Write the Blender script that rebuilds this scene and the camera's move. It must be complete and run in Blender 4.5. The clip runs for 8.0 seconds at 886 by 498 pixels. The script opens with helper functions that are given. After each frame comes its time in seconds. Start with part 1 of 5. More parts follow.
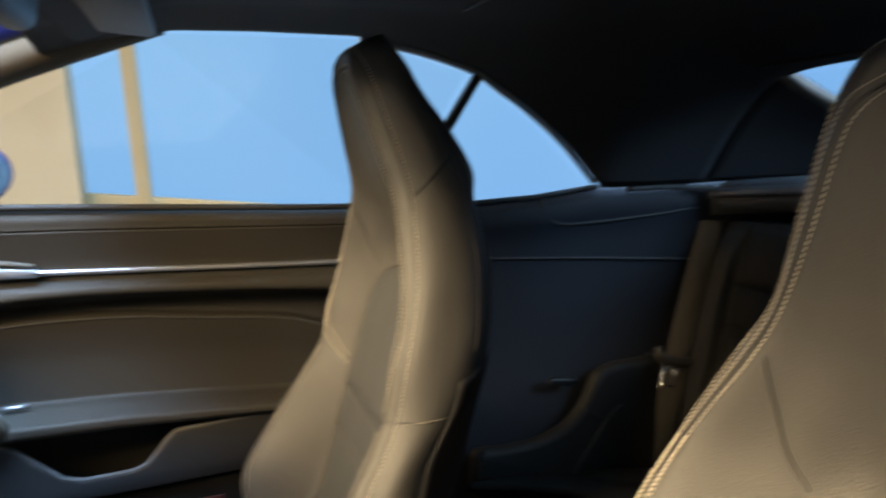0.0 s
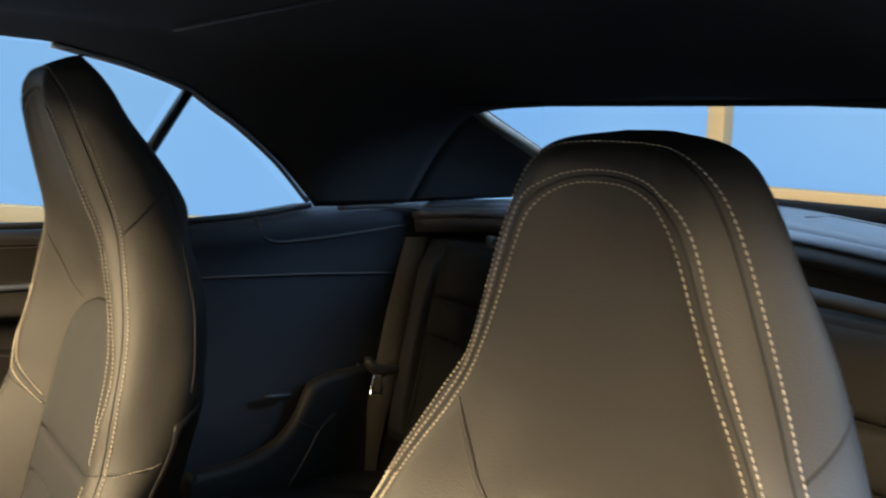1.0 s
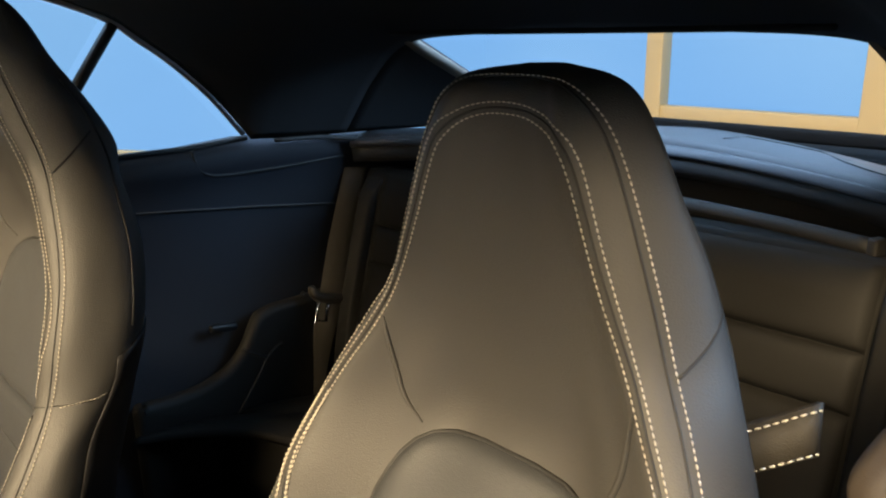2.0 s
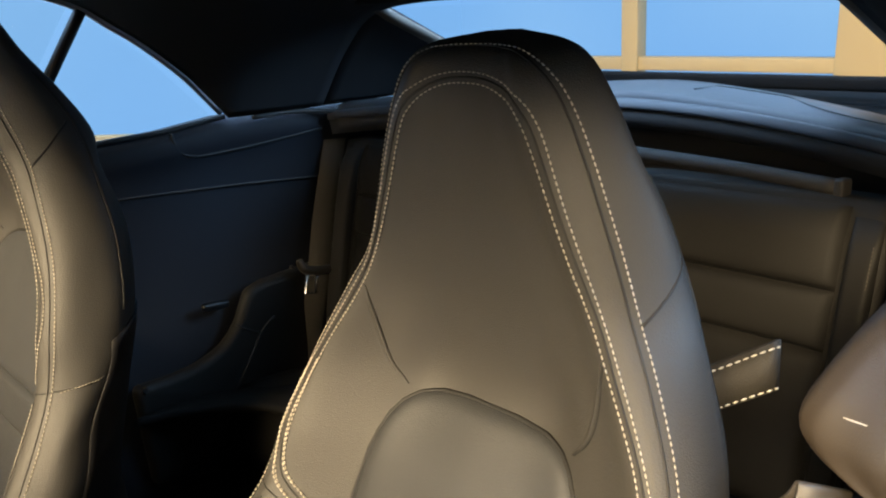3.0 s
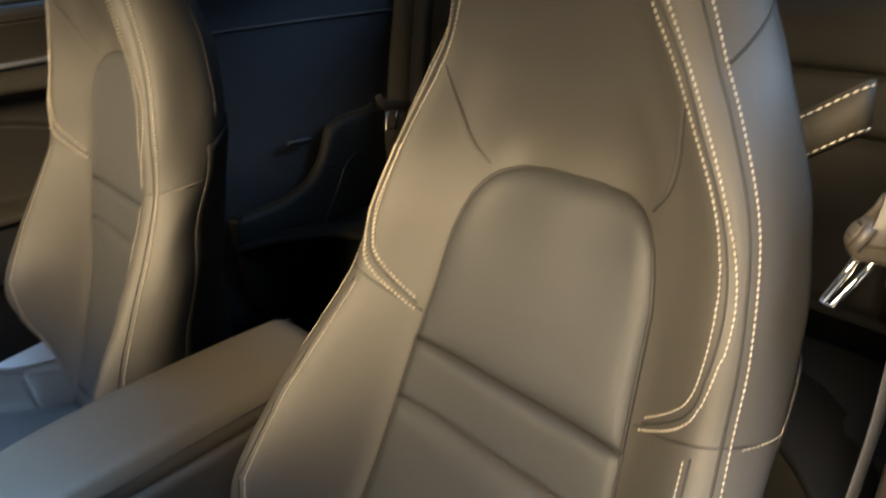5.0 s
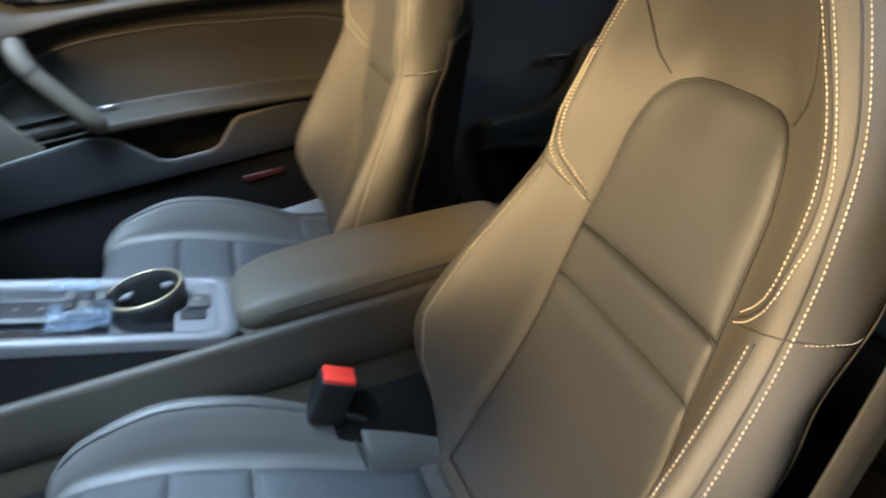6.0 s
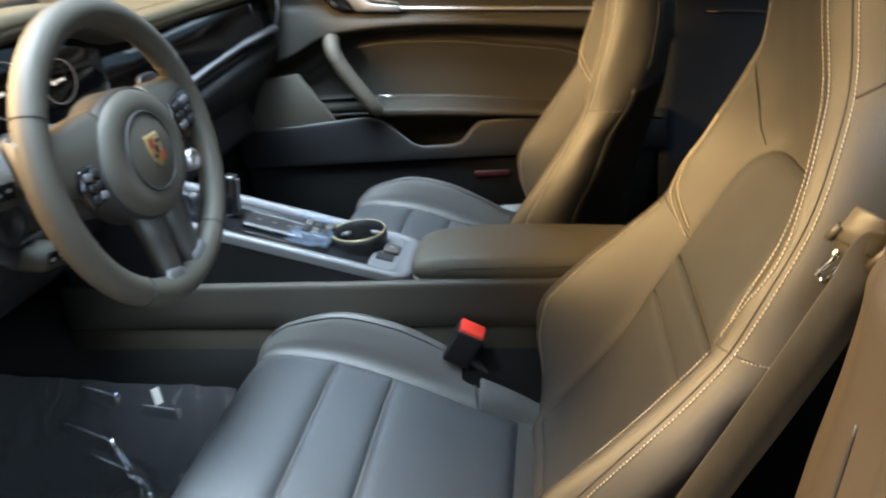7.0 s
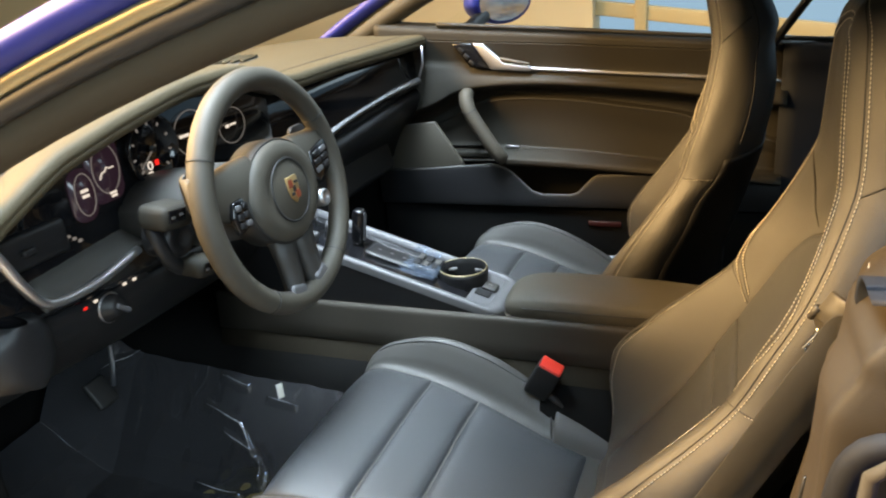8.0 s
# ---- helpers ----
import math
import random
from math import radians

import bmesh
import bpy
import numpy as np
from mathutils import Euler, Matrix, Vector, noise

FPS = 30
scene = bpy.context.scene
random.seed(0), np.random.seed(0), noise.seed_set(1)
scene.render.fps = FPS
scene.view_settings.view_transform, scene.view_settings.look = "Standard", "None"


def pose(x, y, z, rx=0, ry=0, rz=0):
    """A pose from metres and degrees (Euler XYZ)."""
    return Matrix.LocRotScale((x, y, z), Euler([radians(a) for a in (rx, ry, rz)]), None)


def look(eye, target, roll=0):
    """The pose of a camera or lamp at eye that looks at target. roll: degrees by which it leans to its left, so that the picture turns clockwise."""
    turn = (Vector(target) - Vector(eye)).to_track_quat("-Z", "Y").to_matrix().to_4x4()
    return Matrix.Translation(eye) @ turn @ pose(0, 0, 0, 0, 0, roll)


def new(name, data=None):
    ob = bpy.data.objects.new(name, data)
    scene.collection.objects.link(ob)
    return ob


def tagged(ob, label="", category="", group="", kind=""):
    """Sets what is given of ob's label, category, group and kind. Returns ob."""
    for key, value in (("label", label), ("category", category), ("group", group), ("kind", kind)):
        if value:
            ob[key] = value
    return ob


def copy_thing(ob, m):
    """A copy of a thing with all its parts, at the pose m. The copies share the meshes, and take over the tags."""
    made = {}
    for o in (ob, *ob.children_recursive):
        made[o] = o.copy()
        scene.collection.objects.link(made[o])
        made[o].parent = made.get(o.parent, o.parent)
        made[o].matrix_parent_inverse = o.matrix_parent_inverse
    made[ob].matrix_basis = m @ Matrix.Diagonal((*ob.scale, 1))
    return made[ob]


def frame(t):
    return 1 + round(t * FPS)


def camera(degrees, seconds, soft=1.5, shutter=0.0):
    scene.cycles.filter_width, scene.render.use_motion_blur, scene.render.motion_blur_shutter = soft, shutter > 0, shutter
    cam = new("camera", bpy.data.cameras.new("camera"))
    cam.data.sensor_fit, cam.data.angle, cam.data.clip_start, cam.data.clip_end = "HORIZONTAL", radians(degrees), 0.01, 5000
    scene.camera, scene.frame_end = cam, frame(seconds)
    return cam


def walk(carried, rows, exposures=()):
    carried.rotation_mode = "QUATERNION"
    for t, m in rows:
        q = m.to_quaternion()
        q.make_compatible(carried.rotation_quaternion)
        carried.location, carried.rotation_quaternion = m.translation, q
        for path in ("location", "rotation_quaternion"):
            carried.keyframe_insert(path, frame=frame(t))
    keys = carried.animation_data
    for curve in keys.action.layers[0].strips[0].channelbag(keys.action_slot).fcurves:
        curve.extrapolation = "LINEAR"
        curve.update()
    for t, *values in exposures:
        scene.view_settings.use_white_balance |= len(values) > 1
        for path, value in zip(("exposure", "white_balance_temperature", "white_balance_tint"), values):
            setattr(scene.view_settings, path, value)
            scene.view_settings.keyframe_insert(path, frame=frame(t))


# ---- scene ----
cam = camera(60.8, 8.0, soft=2.0, shutter=0.5)
PATH = [
    (0, (0.082, -0.608, 1.012), (0.695, 1.27, 0.701), -3.5),
    (0.5, (0.072, -0.608, 1.052), (1.12, 1.067, 0.741), 0.2),
    (1, (0.067, -0.624, 1.072), (1.333, 0.88, 0.706), 0.1),
    (1.5, (0.062, -0.647, 1.077), (1.38, 0.782, 0.608), -0.6),
    (2, (0.063, -0.667, 1.08), (1.393, 0.72, 0.527), -0.8),
    (3.5, (0.05, -0.7, 1.089), (1.351, 0.656, 0.404), -6.1),
    (4, (0.039, -0.706, 1.076), (1.295, 0.658, 0.327), -7.3),
    (4.2, (0.035, -0.706, 1.07), (1.268, 0.661, 0.288), -7.8),
    (5.3, (0.0, -0.736, 1.005), (0.959, 0.733, 0.044), -7.8),
    (5.5, (-0.014, -0.761, 1.004), (0.848, 0.759, 0.03), -7.4),
    (6, (0.051, -0.879, 1.007), (0.426, 0.827, 0.032), -9.7),
    (6.5, (0.148, -1.028, 1.033), (0.123, 0.744, 0.106), -8.7),
    (6.7, (0.17, -1.08, 1.041), (0.025, 0.703, 0.146), -7.5),
    (7, (0.213, -1.133, 1.059), (-0.109, 0.653, 0.217), -5.8),
    (7.5, (0.278, -1.209, 1.098), (-0.284, 0.558, 0.349), -5.0),
    (8, (0.339, -1.248, 1.125), (-0.363, 0.478, 0.398), -5.0),
]
walk(cam, [(t, look(eye, target, roll)) for t, eye, target, roll in PATH], ((0, 0.05, 6400, 10), (3.0, 0.03, 6200, 10), (4.0, -0.25, 6120, 10), (5.5, 0.14, 6750, 10), (6.0, 0.27, 7300, 10), (6.5, 0.28, 8000, 11), (7.2, 0.16, 8900, 12), (8, 0.09, 9600, 13)))

# ---- world and lights ----
world = bpy.data.worlds.new("world")
world.use_nodes = True
scene.world = world
bg = world.node_tree.nodes["Background"]
sky = world.node_tree.nodes.new("ShaderNodeTexSky")
sky.sky_type, sky.sun_disc = "NISHITA", False
sky.sun_elevation, sky.sun_rotation = radians(8), radians(60)
world.node_tree.links.new(sky.outputs["Color"], bg.inputs["Color"])
bg.inputs["Strength"].default_value = 0.05


def area_lamp(name, place, target, size, size_y, watts, colour, spread=180):
    lamp = bpy.data.lights.new(name, "AREA")
    lamp.shape, lamp.size, lamp.size_y, lamp.energy, lamp.color = "RECTANGLE", size, size_y, watts, colour
    lamp.spread = radians(spread)
    ob = new(name, lamp)
    ob.matrix_world = look(place, target)
    return ob


WARM = (1.0, 0.75, 0.43)
DUSKY = (0.42, 0.68, 1.0)
# warm showroom ceiling lights
area_lamp("ceiling_lamp_far", (-5.4, 0.35, 3.05), (0.0, -0.35, 0.9), 2.2, 1.4, 94, WARM, 80)
area_lamp("ceiling_lamp_front", (-3.7, -0.20, 3.4), (0.0, -0.45, 0.8), 1.6, 1.2, 92, WARM, 80)
area_lamp("ceiling_lamp_side", (-3.0, -2.2, 3.1), (0.2, -0.5, 0.7), 1.4, 1.0, 106, WARM, 80)
# added blue fill lamps over the bonnet and beside the open door, no fixture known
area_lamp("fill_lamp_bonnet", (-0.45, -0.35, 3.4), (-0.20, -0.15, 0.5), 1.2, 1.2, 165, (0.44, 0.67, 1.0), 90)
area_lamp("fill_lamp_door", (0.55, -1.95, 3.4), (0.25, -0.6, 0.7), 1.2, 0.8, 24, (0.30, 0.58, 1.0), 90)
# dusk light through the tall windows
area_lamp("window_daylight_side", (1.5, 2.40, 2.55), (1.2, 0.0, 0.9), 3.4, 1.5, 60, DUSKY)
area_lamp("window_daylight_rear", (3.40, -2.8, 2.6), (0.0, -0.5, 0.5), 3.6, 1.6, 300, DUSKY)

# ---- materials ----
def material(name, colour, rough=0.5, metal=0.0, bump=0.0, scale=200.0, vary=0.12, vary_scale=6.0, spec=0.5, coat=0.0, emit=None, strength=0.0, trans=0.0, alpha=1.0, kind="noise"):
    m = bpy.data.materials.new(name)
    m.use_nodes = True
    n, l = m.node_tree.nodes, m.node_tree.links
    b = n["Principled BSDF"]
    b.inputs["Roughness"].default_value = rough
    b.inputs["Metallic"].default_value = metal
    b.inputs["Specular IOR Level"].default_value = spec
    b.inputs["Coat Weight"].default_value = coat
    b.inputs["Coat Roughness"].default_value = 0.06
    b.inputs["Transmission Weight"].default_value = trans
    b.inputs["Alpha"].default_value = alpha
    co = n.new("ShaderNodeTexCoord")
    big = n.new("ShaderNodeTexNoise")
    big.inputs["Scale"].default_value, big.inputs["Detail"].default_value = vary_scale, 4
    l.new(co.outputs["Object"], big.inputs["Vector"])
    ramp = n.new("ShaderNodeMix")
    ramp.data_type = "RGBA"
    ramp.inputs[6].default_value = (*[c * (1 - vary) for c in colour], 1)
    ramp.inputs[7].default_value = (*[min(1, c * (1 + vary)) for c in colour], 1)
    l.new(big.outputs["Fac"], ramp.inputs[0])
    l.new(ramp.outputs[2], b.inputs["Base Color"])
    rr = n.new("ShaderNodeMapRange")
    rr.inputs["To Min"].default_value, rr.inputs["To Max"].default_value = max(0.02, rough - 0.07), min(1, rough + 0.07)
    l.new(big.outputs["Fac"], rr.inputs["Value"])
    l.new(rr.outputs["Result"], b.inputs["Roughness"])
    if bump:
        if kind == "voronoi":
            fine = n.new("ShaderNodeTexVoronoi")
            out = "Distance"
        elif kind == "wave":
            fine = n.new("ShaderNodeTexWave")
            out = "Fac"
        else:
            fine = n.new("ShaderNodeTexNoise")
            fine.inputs["Detail"].default_value = 3
            out = "Fac"
        fine.inputs["Scale"].default_value = scale
        l.new(co.outputs["Object"], fine.inputs["Vector"])
        bp = n.new("ShaderNodeBump")
        bp.inputs["Strength"].default_value, bp.inputs["Distance"].default_value = bump, 0.001
        l.new(fine.outputs[out], bp.inputs["Height"])
        l.new(bp.outputs["Normal"], b.inputs["Normal"])
    if emit:
        b.inputs["Emission Color"].default_value = (*emit, 1)
        b.inputs["Emission Strength"].default_value = strength
    return m


LEATHER = material("black_leather", (0.049, 0.047, 0.044), 0.52, spec=0.42, bump=0.25, scale=900, kind="voronoi", vary=0.10)
# the seats' black leather lightened and warmed, lamp light put into its colour
LEATHER_LIT = material("lit_leather", (0.064, 0.056, 0.044), 0.58, bump=0.25, scale=900, kind="voronoi", vary=0.10, spec=0.4)
# insert leather tinted slightly blue, cool overhead light put into its colour
LEATHER_PERF = material("cool_lit_perforated_leather", (0.041, 0.043, 0.046), 0.46, bump=0.3, scale=1100, kind="voronoi", vary=0.08)
# black dash leather whose base colour is warmed with the lamps' tan light
DASH = material("warm_lit_dash_leather", (0.056, 0.042, 0.022), 0.68, bump=0.35, scale=700, kind="voronoi", vary=0.14, spec=0.35)
TRIM = material("soft_trim", (0.034, 0.032, 0.030), 0.58, bump=0.2, scale=1200, vary=0.12)
PLASTIC = material("black_plastic", (0.010, 0.010, 0.011), 0.45, spec=0.35, bump=0.15, scale=900, vary=0.15)
DARK_TRIM = material("dark_side_trim", (0.009, 0.011, 0.016), 0.62, spec=0.3, bump=0.15, scale=900, vary=0.15)
GLOSS = material("gloss_black", (0.006, 0.006, 0.007), 0.08, coat=0.15, spec=0.4, vary=0.2)
SILVER = material("satin_silver", (0.50, 0.50, 0.52), 0.42, metal=1.0, bump=0.03, scale=500, vary=0.05)
SATIN = material("painted_silver", (0.115, 0.114, 0.120), 0.56, metal=0.4, bump=0.05, scale=700, vary=0.07, spec=0.4)
MATT = material("matt_black", (0.012, 0.012, 0.013), 0.72, bump=0.15, scale=800, vary=0.15, spec=0.25)
CHROME = material("chrome", (0.75, 0.75, 0.75), 0.1, metal=1.0, vary=0.03)
FABRIC = material("roof_lining", (0.031, 0.031, 0.033), 0.9, bump=0.3, scale=1500, vary=0.15, spec=0.2)
CARPET = material("black_carpet", (0.005, 0.005, 0.005), 0.95, bump=0.9, scale=700, vary=0.3, vary_scale=12, spec=0.1)
CARPET_TAN = material("tunnel_carpet", (0.019, 0.0155, 0.011), 0.95, bump=0.9, scale=700, vary=0.2, vary_scale=12, spec=0.1)
THREAD = material("pale_thread", (0.48, 0.44, 0.37), 0.75, bump=0.2, scale=2000, vary=0.08)
EDGE = material("pale_window_edge", (0.16, 0.14, 0.115), 0.5, bump=0.1, scale=600, vary=0.1)
# metal tinted gold for the warm light it would reflect
GOLD_LIT_METAL = material("gold_lit_metal", (0.36, 0.28, 0.16), 0.4, metal=0.6, vary=0.06)
# the seats' black leather, darkened for the shade at the cabin's rear
SHADED_LEATHER = material("shaded_leather", (0.0145, 0.0137, 0.0122), 0.62, bump=0.25, scale=900, kind="voronoi", vary=0.12, spec=0.28)
RUBBER = material("black_rubber", (0.012, 0.012, 0.012), 0.6, bump=0.1, scale=600)
WEB = material("belt_webbing", (0.042, 0.037, 0.027), 0.75, bump=0.6, scale=700, kind="wave", vary=0.1)
# the same webbing, darkened for the shade beside the driver's seat
WEB_SHADED = material("shaded_belt_webbing", (0.030, 0.025, 0.017), 0.75, bump=0.6, scale=700, kind="wave", vary=0.1)
PILLAR_CLOTH = material("pillar_cloth", (0.058, 0.047, 0.032), 0.8, bump=0.3, scale=1300, vary=0.12, spec=0.25)
CONSOLE_SIDE = material("dark_console_side", (0.034, 0.029, 0.0235), 0.62, bump=0.2, scale=900, vary=0.15, spec=0.3)
PILLAR_TRIM = material("brown_pillar_trim", (0.036, 0.027, 0.018), 0.62, bump=0.25, scale=1000, vary=0.14, spec=0.3)
RED = material("red_button", (0.75, 0.045, 0.03), 0.4, vary=0.06)
REDLAMP = material("red_reflector", (0.032, 0.002, 0.002), 0.5, vary=0.1)
PAINT = material("blue_car_paint", (0.02, 0.03, 0.20), 0.45, metal=0.15, coat=0.0, spec=0.35, vary=0.06, vary_scale=2)
GLASSY = bpy.data.materials.new("clear_pane")
GLASSY.use_nodes = True
gn, gl = GLASSY.node_tree.nodes, GLASSY.node_tree.links
gn.remove(gn["Principled BSDF"])
g_clear, g_shine, g_mix = gn.new("ShaderNodeBsdfTransparent"), gn.new("ShaderNodeBsdfGlossy"), gn.new("ShaderNodeMixShader")
g_clear.inputs["Color"].default_value = (0.97, 0.98, 0.98, 1)
g_shine.inputs["Roughness"].default_value = 0.02
g_mix.inputs["Fac"].default_value = 0.025
gl.new(g_clear.outputs[0], g_mix.inputs[1])
gl.new(g_shine.outputs[0], g_mix.inputs[2])
gl.new(g_mix.outputs[0], gn["Material Output"].inputs["Surface"])
CREAM = material("cream_wall", (0.50, 0.40, 0.25), 0.7, bump=0.2, scale=60, vary=0.06, vary_scale=1.5)
CREAM_FRAME = material("cream_window_frame", (0.44, 0.33, 0.17), 0.5, bump=0.1, scale=80, vary=0.05, vary_scale=2)
FLOORING = material("showroom_tiles", (0.32, 0.29, 0.25), 0.25, bump=0.05, scale=30, vary=0.12, vary_scale=1.2)
CEILING = material("ceiling_paint", (0.75, 0.72, 0.66), 0.8, bump=0.1, scale=60, vary=0.04)
DUSK = material("dusk_sky", (0.0, 0.0, 0.0), 1.0, vary=0.0, emit=(0.21, 0.46, 0.83), strength=1.0)
dn, dl = DUSK.node_tree.nodes, DUSK.node_tree.links
d_co, d_no, d_mx = dn.new("ShaderNodeTexCoord"), dn.new("ShaderNodeTexNoise"), dn.new("ShaderNodeMix")
d_no.inputs["Scale"].default_value, d_no.inputs["Detail"].default_value = 0.55, 1.0
d_mx.data_type = "RGBA"
d_mx.inputs[6].default_value, d_mx.inputs[7].default_value = (0.12, 0.36, 0.80, 1), (0.32, 0.58, 0.86, 1)
dl.new(d_co.outputs["Object"], d_no.inputs["Vector"])
dl.new(d_no.outputs["Fac"], d_mx.inputs[0])
dl.new(d_mx.outputs[2], dn["Principled BSDF"].inputs["Emission Color"])
DOORSKIN = material("door_leather", (0.022, 0.0195, 0.0155), 0.62, bump=0.3, scale=900, kind="voronoi", vary=0.14, spec=0.25)
SHELF = material("grey_shelf", (0.075, 0.076, 0.080), 0.42, bump=0.1, scale=900, vary=0.08)
# wheel leather, its colour warmed to carry the lamps' tan light
LEATHER_RIM = material("warm_lit_smooth_leather", (0.046, 0.040, 0.031), 0.60, bump=0.2, scale=900, kind="voronoi", vary=0.08)
GOLD = material("gold_badge", (0.42, 0.28, 0.13), 0.35, metal=0.7, vary=0.05)
REDB = material("badge_red", (0.22, 0.04, 0.02), 0.35, vary=0.05)
WEB_PLASTIC = material("grey_brown_plastic", (0.038, 0.032, 0.024), 0.5, bump=0.1, scale=600, vary=0.1)
TAG = material("white_paper", (0.7, 0.68, 0.62), 0.7, vary=0.05)
GLOW = material("white_readout", (0.02, 0.02, 0.02), 0.4, vary=0.0, emit=(0.9, 0.92, 1.0), strength=0.8)
GLOWDIM = material("dim_readout", (0.02, 0.02, 0.02), 0.4, vary=0.0, emit=(0.6, 0.62, 0.7), strength=0.25)
GLOWRED = material("red_readout", (0.05, 0.0, 0.0), 0.4, vary=0.0, emit=(1.0, 0.03, 0.03), strength=1.0)
SCREEN = material("purple_screen", (0.01, 0.008, 0.012), 0.15, vary=0.1, emit=(0.10, 0.055, 0.11), strength=0.16)
FILM = material("clear_film", (0.037, 0.038, 0.042), 0.07, vary=0.1, alpha=0.85, spec=0.8, coat=1.0)
FILM_BLUE = material("blue_film", (0.13, 0.18, 0.25), 0.10, vary=0.8, vary_scale=70, alpha=0.16, spec=0.9, coat=0.6)
# film coloured gold to carry a warm lamp reflection
WARM_LIT_FILM = material("warm_lit_film", (0.30, 0.23, 0.10), 0.16, metal=0.55, vary=0.5, vary_scale=40, spec=0.8, coat=0.6)
# pale colour standing in for glints on the floor sheet
FOLD_GLINT = material("fold_glint", (0.62, 0.63, 0.66), 0.22, vary=0.3, vary_scale=80, spec=0.8, coat=0.5)
PIPING = material("brown_piping", (0.16, 0.14, 0.115), 0.7, vary=0.1)

# ---- builders ----
from mathutils.bvhtree import BVHTree

def smooth(ob_or_me, on=True):
    me = ob_or_me.data if hasattr(ob_or_me, "data") else ob_or_me
    me.polygons.foreach_set("use_smooth", [on] * len(me.polygons))


def part(name, bm, mat, parent=None, label="", flat=False):
    me = bpy.data.meshes.new(name)
    bm.to_mesh(me)
    bm.free()
    me.materials.append(mat)
    smooth(me, not flat)
    ob = new(name, me)
    if parent is not None:
        ob.parent = parent
    if label:
        ob["label"] = label
    return ob


def thing(name, label, category, group="", kind="", at=(0, 0, 0)):
    ob = new(name)
    ob.empty_display_size = 0.05
    ob.location = at
    return tagged(ob, label, category, group, kind)


def spline(pts, n):
    """n points along a Catmull-Rom curve through pts (any columns)."""
    p = np.array(pts, float)
    p = np.vstack([2 * p[0] - p[1], p, 2 * p[-1] - p[-2]])
    out = []
    for s in np.linspace(0, len(p) - 3 - 1e-9, n):
        i = int(s)
        f = s - i
        a, b, c, d = p[i:i + 4]
        out.append(0.5 * (2 * b + (c - a) * f + (2 * a - 5 * b + 4 * c - d) * f * f + (3 * b - a - 3 * c + d) * f ** 3))
    return np.array(out)


def sheet(rows, closed=False, bm=None, caps=False):
    """A surface through rows of points, each row of the same length."""
    bm = bm or bmesh.new()
    vs = [[bm.verts.new(p) for p in r] for r in rows]
    m = len(rows[0])
    for a, b in zip(vs, vs[1:]):
        for j in range(m if closed else m - 1):
            k = (j + 1) % m
            bm.faces.new((a[j], a[k], b[k], b[j]))
    if caps and closed:
        bm.faces.new(vs[0][::-1])
        bm.faces.new(vs[-1])
    bmesh.ops.recalc_face_normals(bm, faces=bm.faces[:])
    return bm


def thick(bm, t):
    bmesh.ops.solidify(bm, geom=bm.faces[:], thickness=t)
    return bm


def tube(pts, r, n=8, closed=False, bm=None, flat=1.0):
    """A round bar along pts; r a number or one for each point."""
    bm = bm or bmesh.new()
    p = [Vector(q) for q in pts]
    rr = r if hasattr(r, "__len__") else [r] * len(p)
    rings, up = [], None
    for i, q in enumerate(p):
        a = p[i - 1] if (i or closed) else q
        b = p[(i + 1) % len(p)] if (i < len(p) - 1 or closed) else q
        d = (b - a).normalized()
        if up is None:
            up = Vector((0, 0, 1)) if abs(d.z) < 0.9 else Vector((1, 0, 0))
        side = d.cross(up).normalized()
        up = side.cross(d).normalized()
        rings.append([bm.verts.new(q + rr[i] * (math.cos(t) * side + flat * math.sin(t) * up)) for t in [2 * math.pi * k / n for k in range(n)]])
    pairs = list(zip(rings, rings[1:])) + ([(rings[-1], rings[0])] if closed else [])
    for a, b in pairs:
        for k in range(n):
            bm.faces.new((a[k], a[(k + 1) % n], b[(k + 1) % n], b[k]))
    if not closed:
        bm.faces.new(rings[0][::-1])
        bm.faces.new(rings[-1])
    bmesh.ops.recalc_face_normals(bm, faces=bm.faces[:])
    return bm


def box(sx, sy, sz, m=None, r=0.0, seg=3, bm=None):
    """A box of that size about the origin, its edges rounded by r, laid at the pose m."""
    own = bmesh.new()
    bmesh.ops.create_cube(own, size=1, matrix=Matrix.Diagonal((sx, sy, sz, 1)))
    if r:
        bmesh.ops.bevel(own, geom=own.edges[:], offset=r, segments=seg, profile=0.5, affect="EDGES")
    if m is not None:
        bmesh.ops.transform(own, matrix=m, verts=own.verts[:])
    if bm is None:
        return own
    return join(bm, own)


def join(bm, own):
    me = bpy.data.meshes.new("tmp")
    own.to_mesh(me)
    own.free()
    bm.from_mesh(me)
    bpy.data.meshes.remove(me)
    return bm


def slab(outline, axis, lo, hi, r=0.0, seg=2):
    """A plate: an outline of (a, b) pairs in the plane across the axis, from lo to hi along it, with rounded edges."""
    def at(a, b, c):
        return {"x": (c, a, b), "y": (a, c, b), "z": (a, b, c)}[axis]
    bm = bmesh.new()
    lower = [bm.verts.new(at(a, b, lo)) for a, b in outline]
    upper = [bm.verts.new(at(a, b, hi)) for a, b in outline]
    bm.faces.new(lower)
    bm.faces.new(upper[::-1])
    n = len(outline)
    for i in range(n):
        bm.faces.new((lower[i], upper[i], upper[(i + 1) % n], lower[(i + 1) % n]))
    bmesh.ops.recalc_face_normals(bm, faces=bm.faces[:])
    if r:
        edges = [e for e in bm.edges if len(e.link_faces) == 2 and e.calc_face_angle(0) > 0.6]
        bmesh.ops.bevel(bm, geom=edges, offset=r, segments=seg, profile=0.5, affect="EDGES")
    return bm


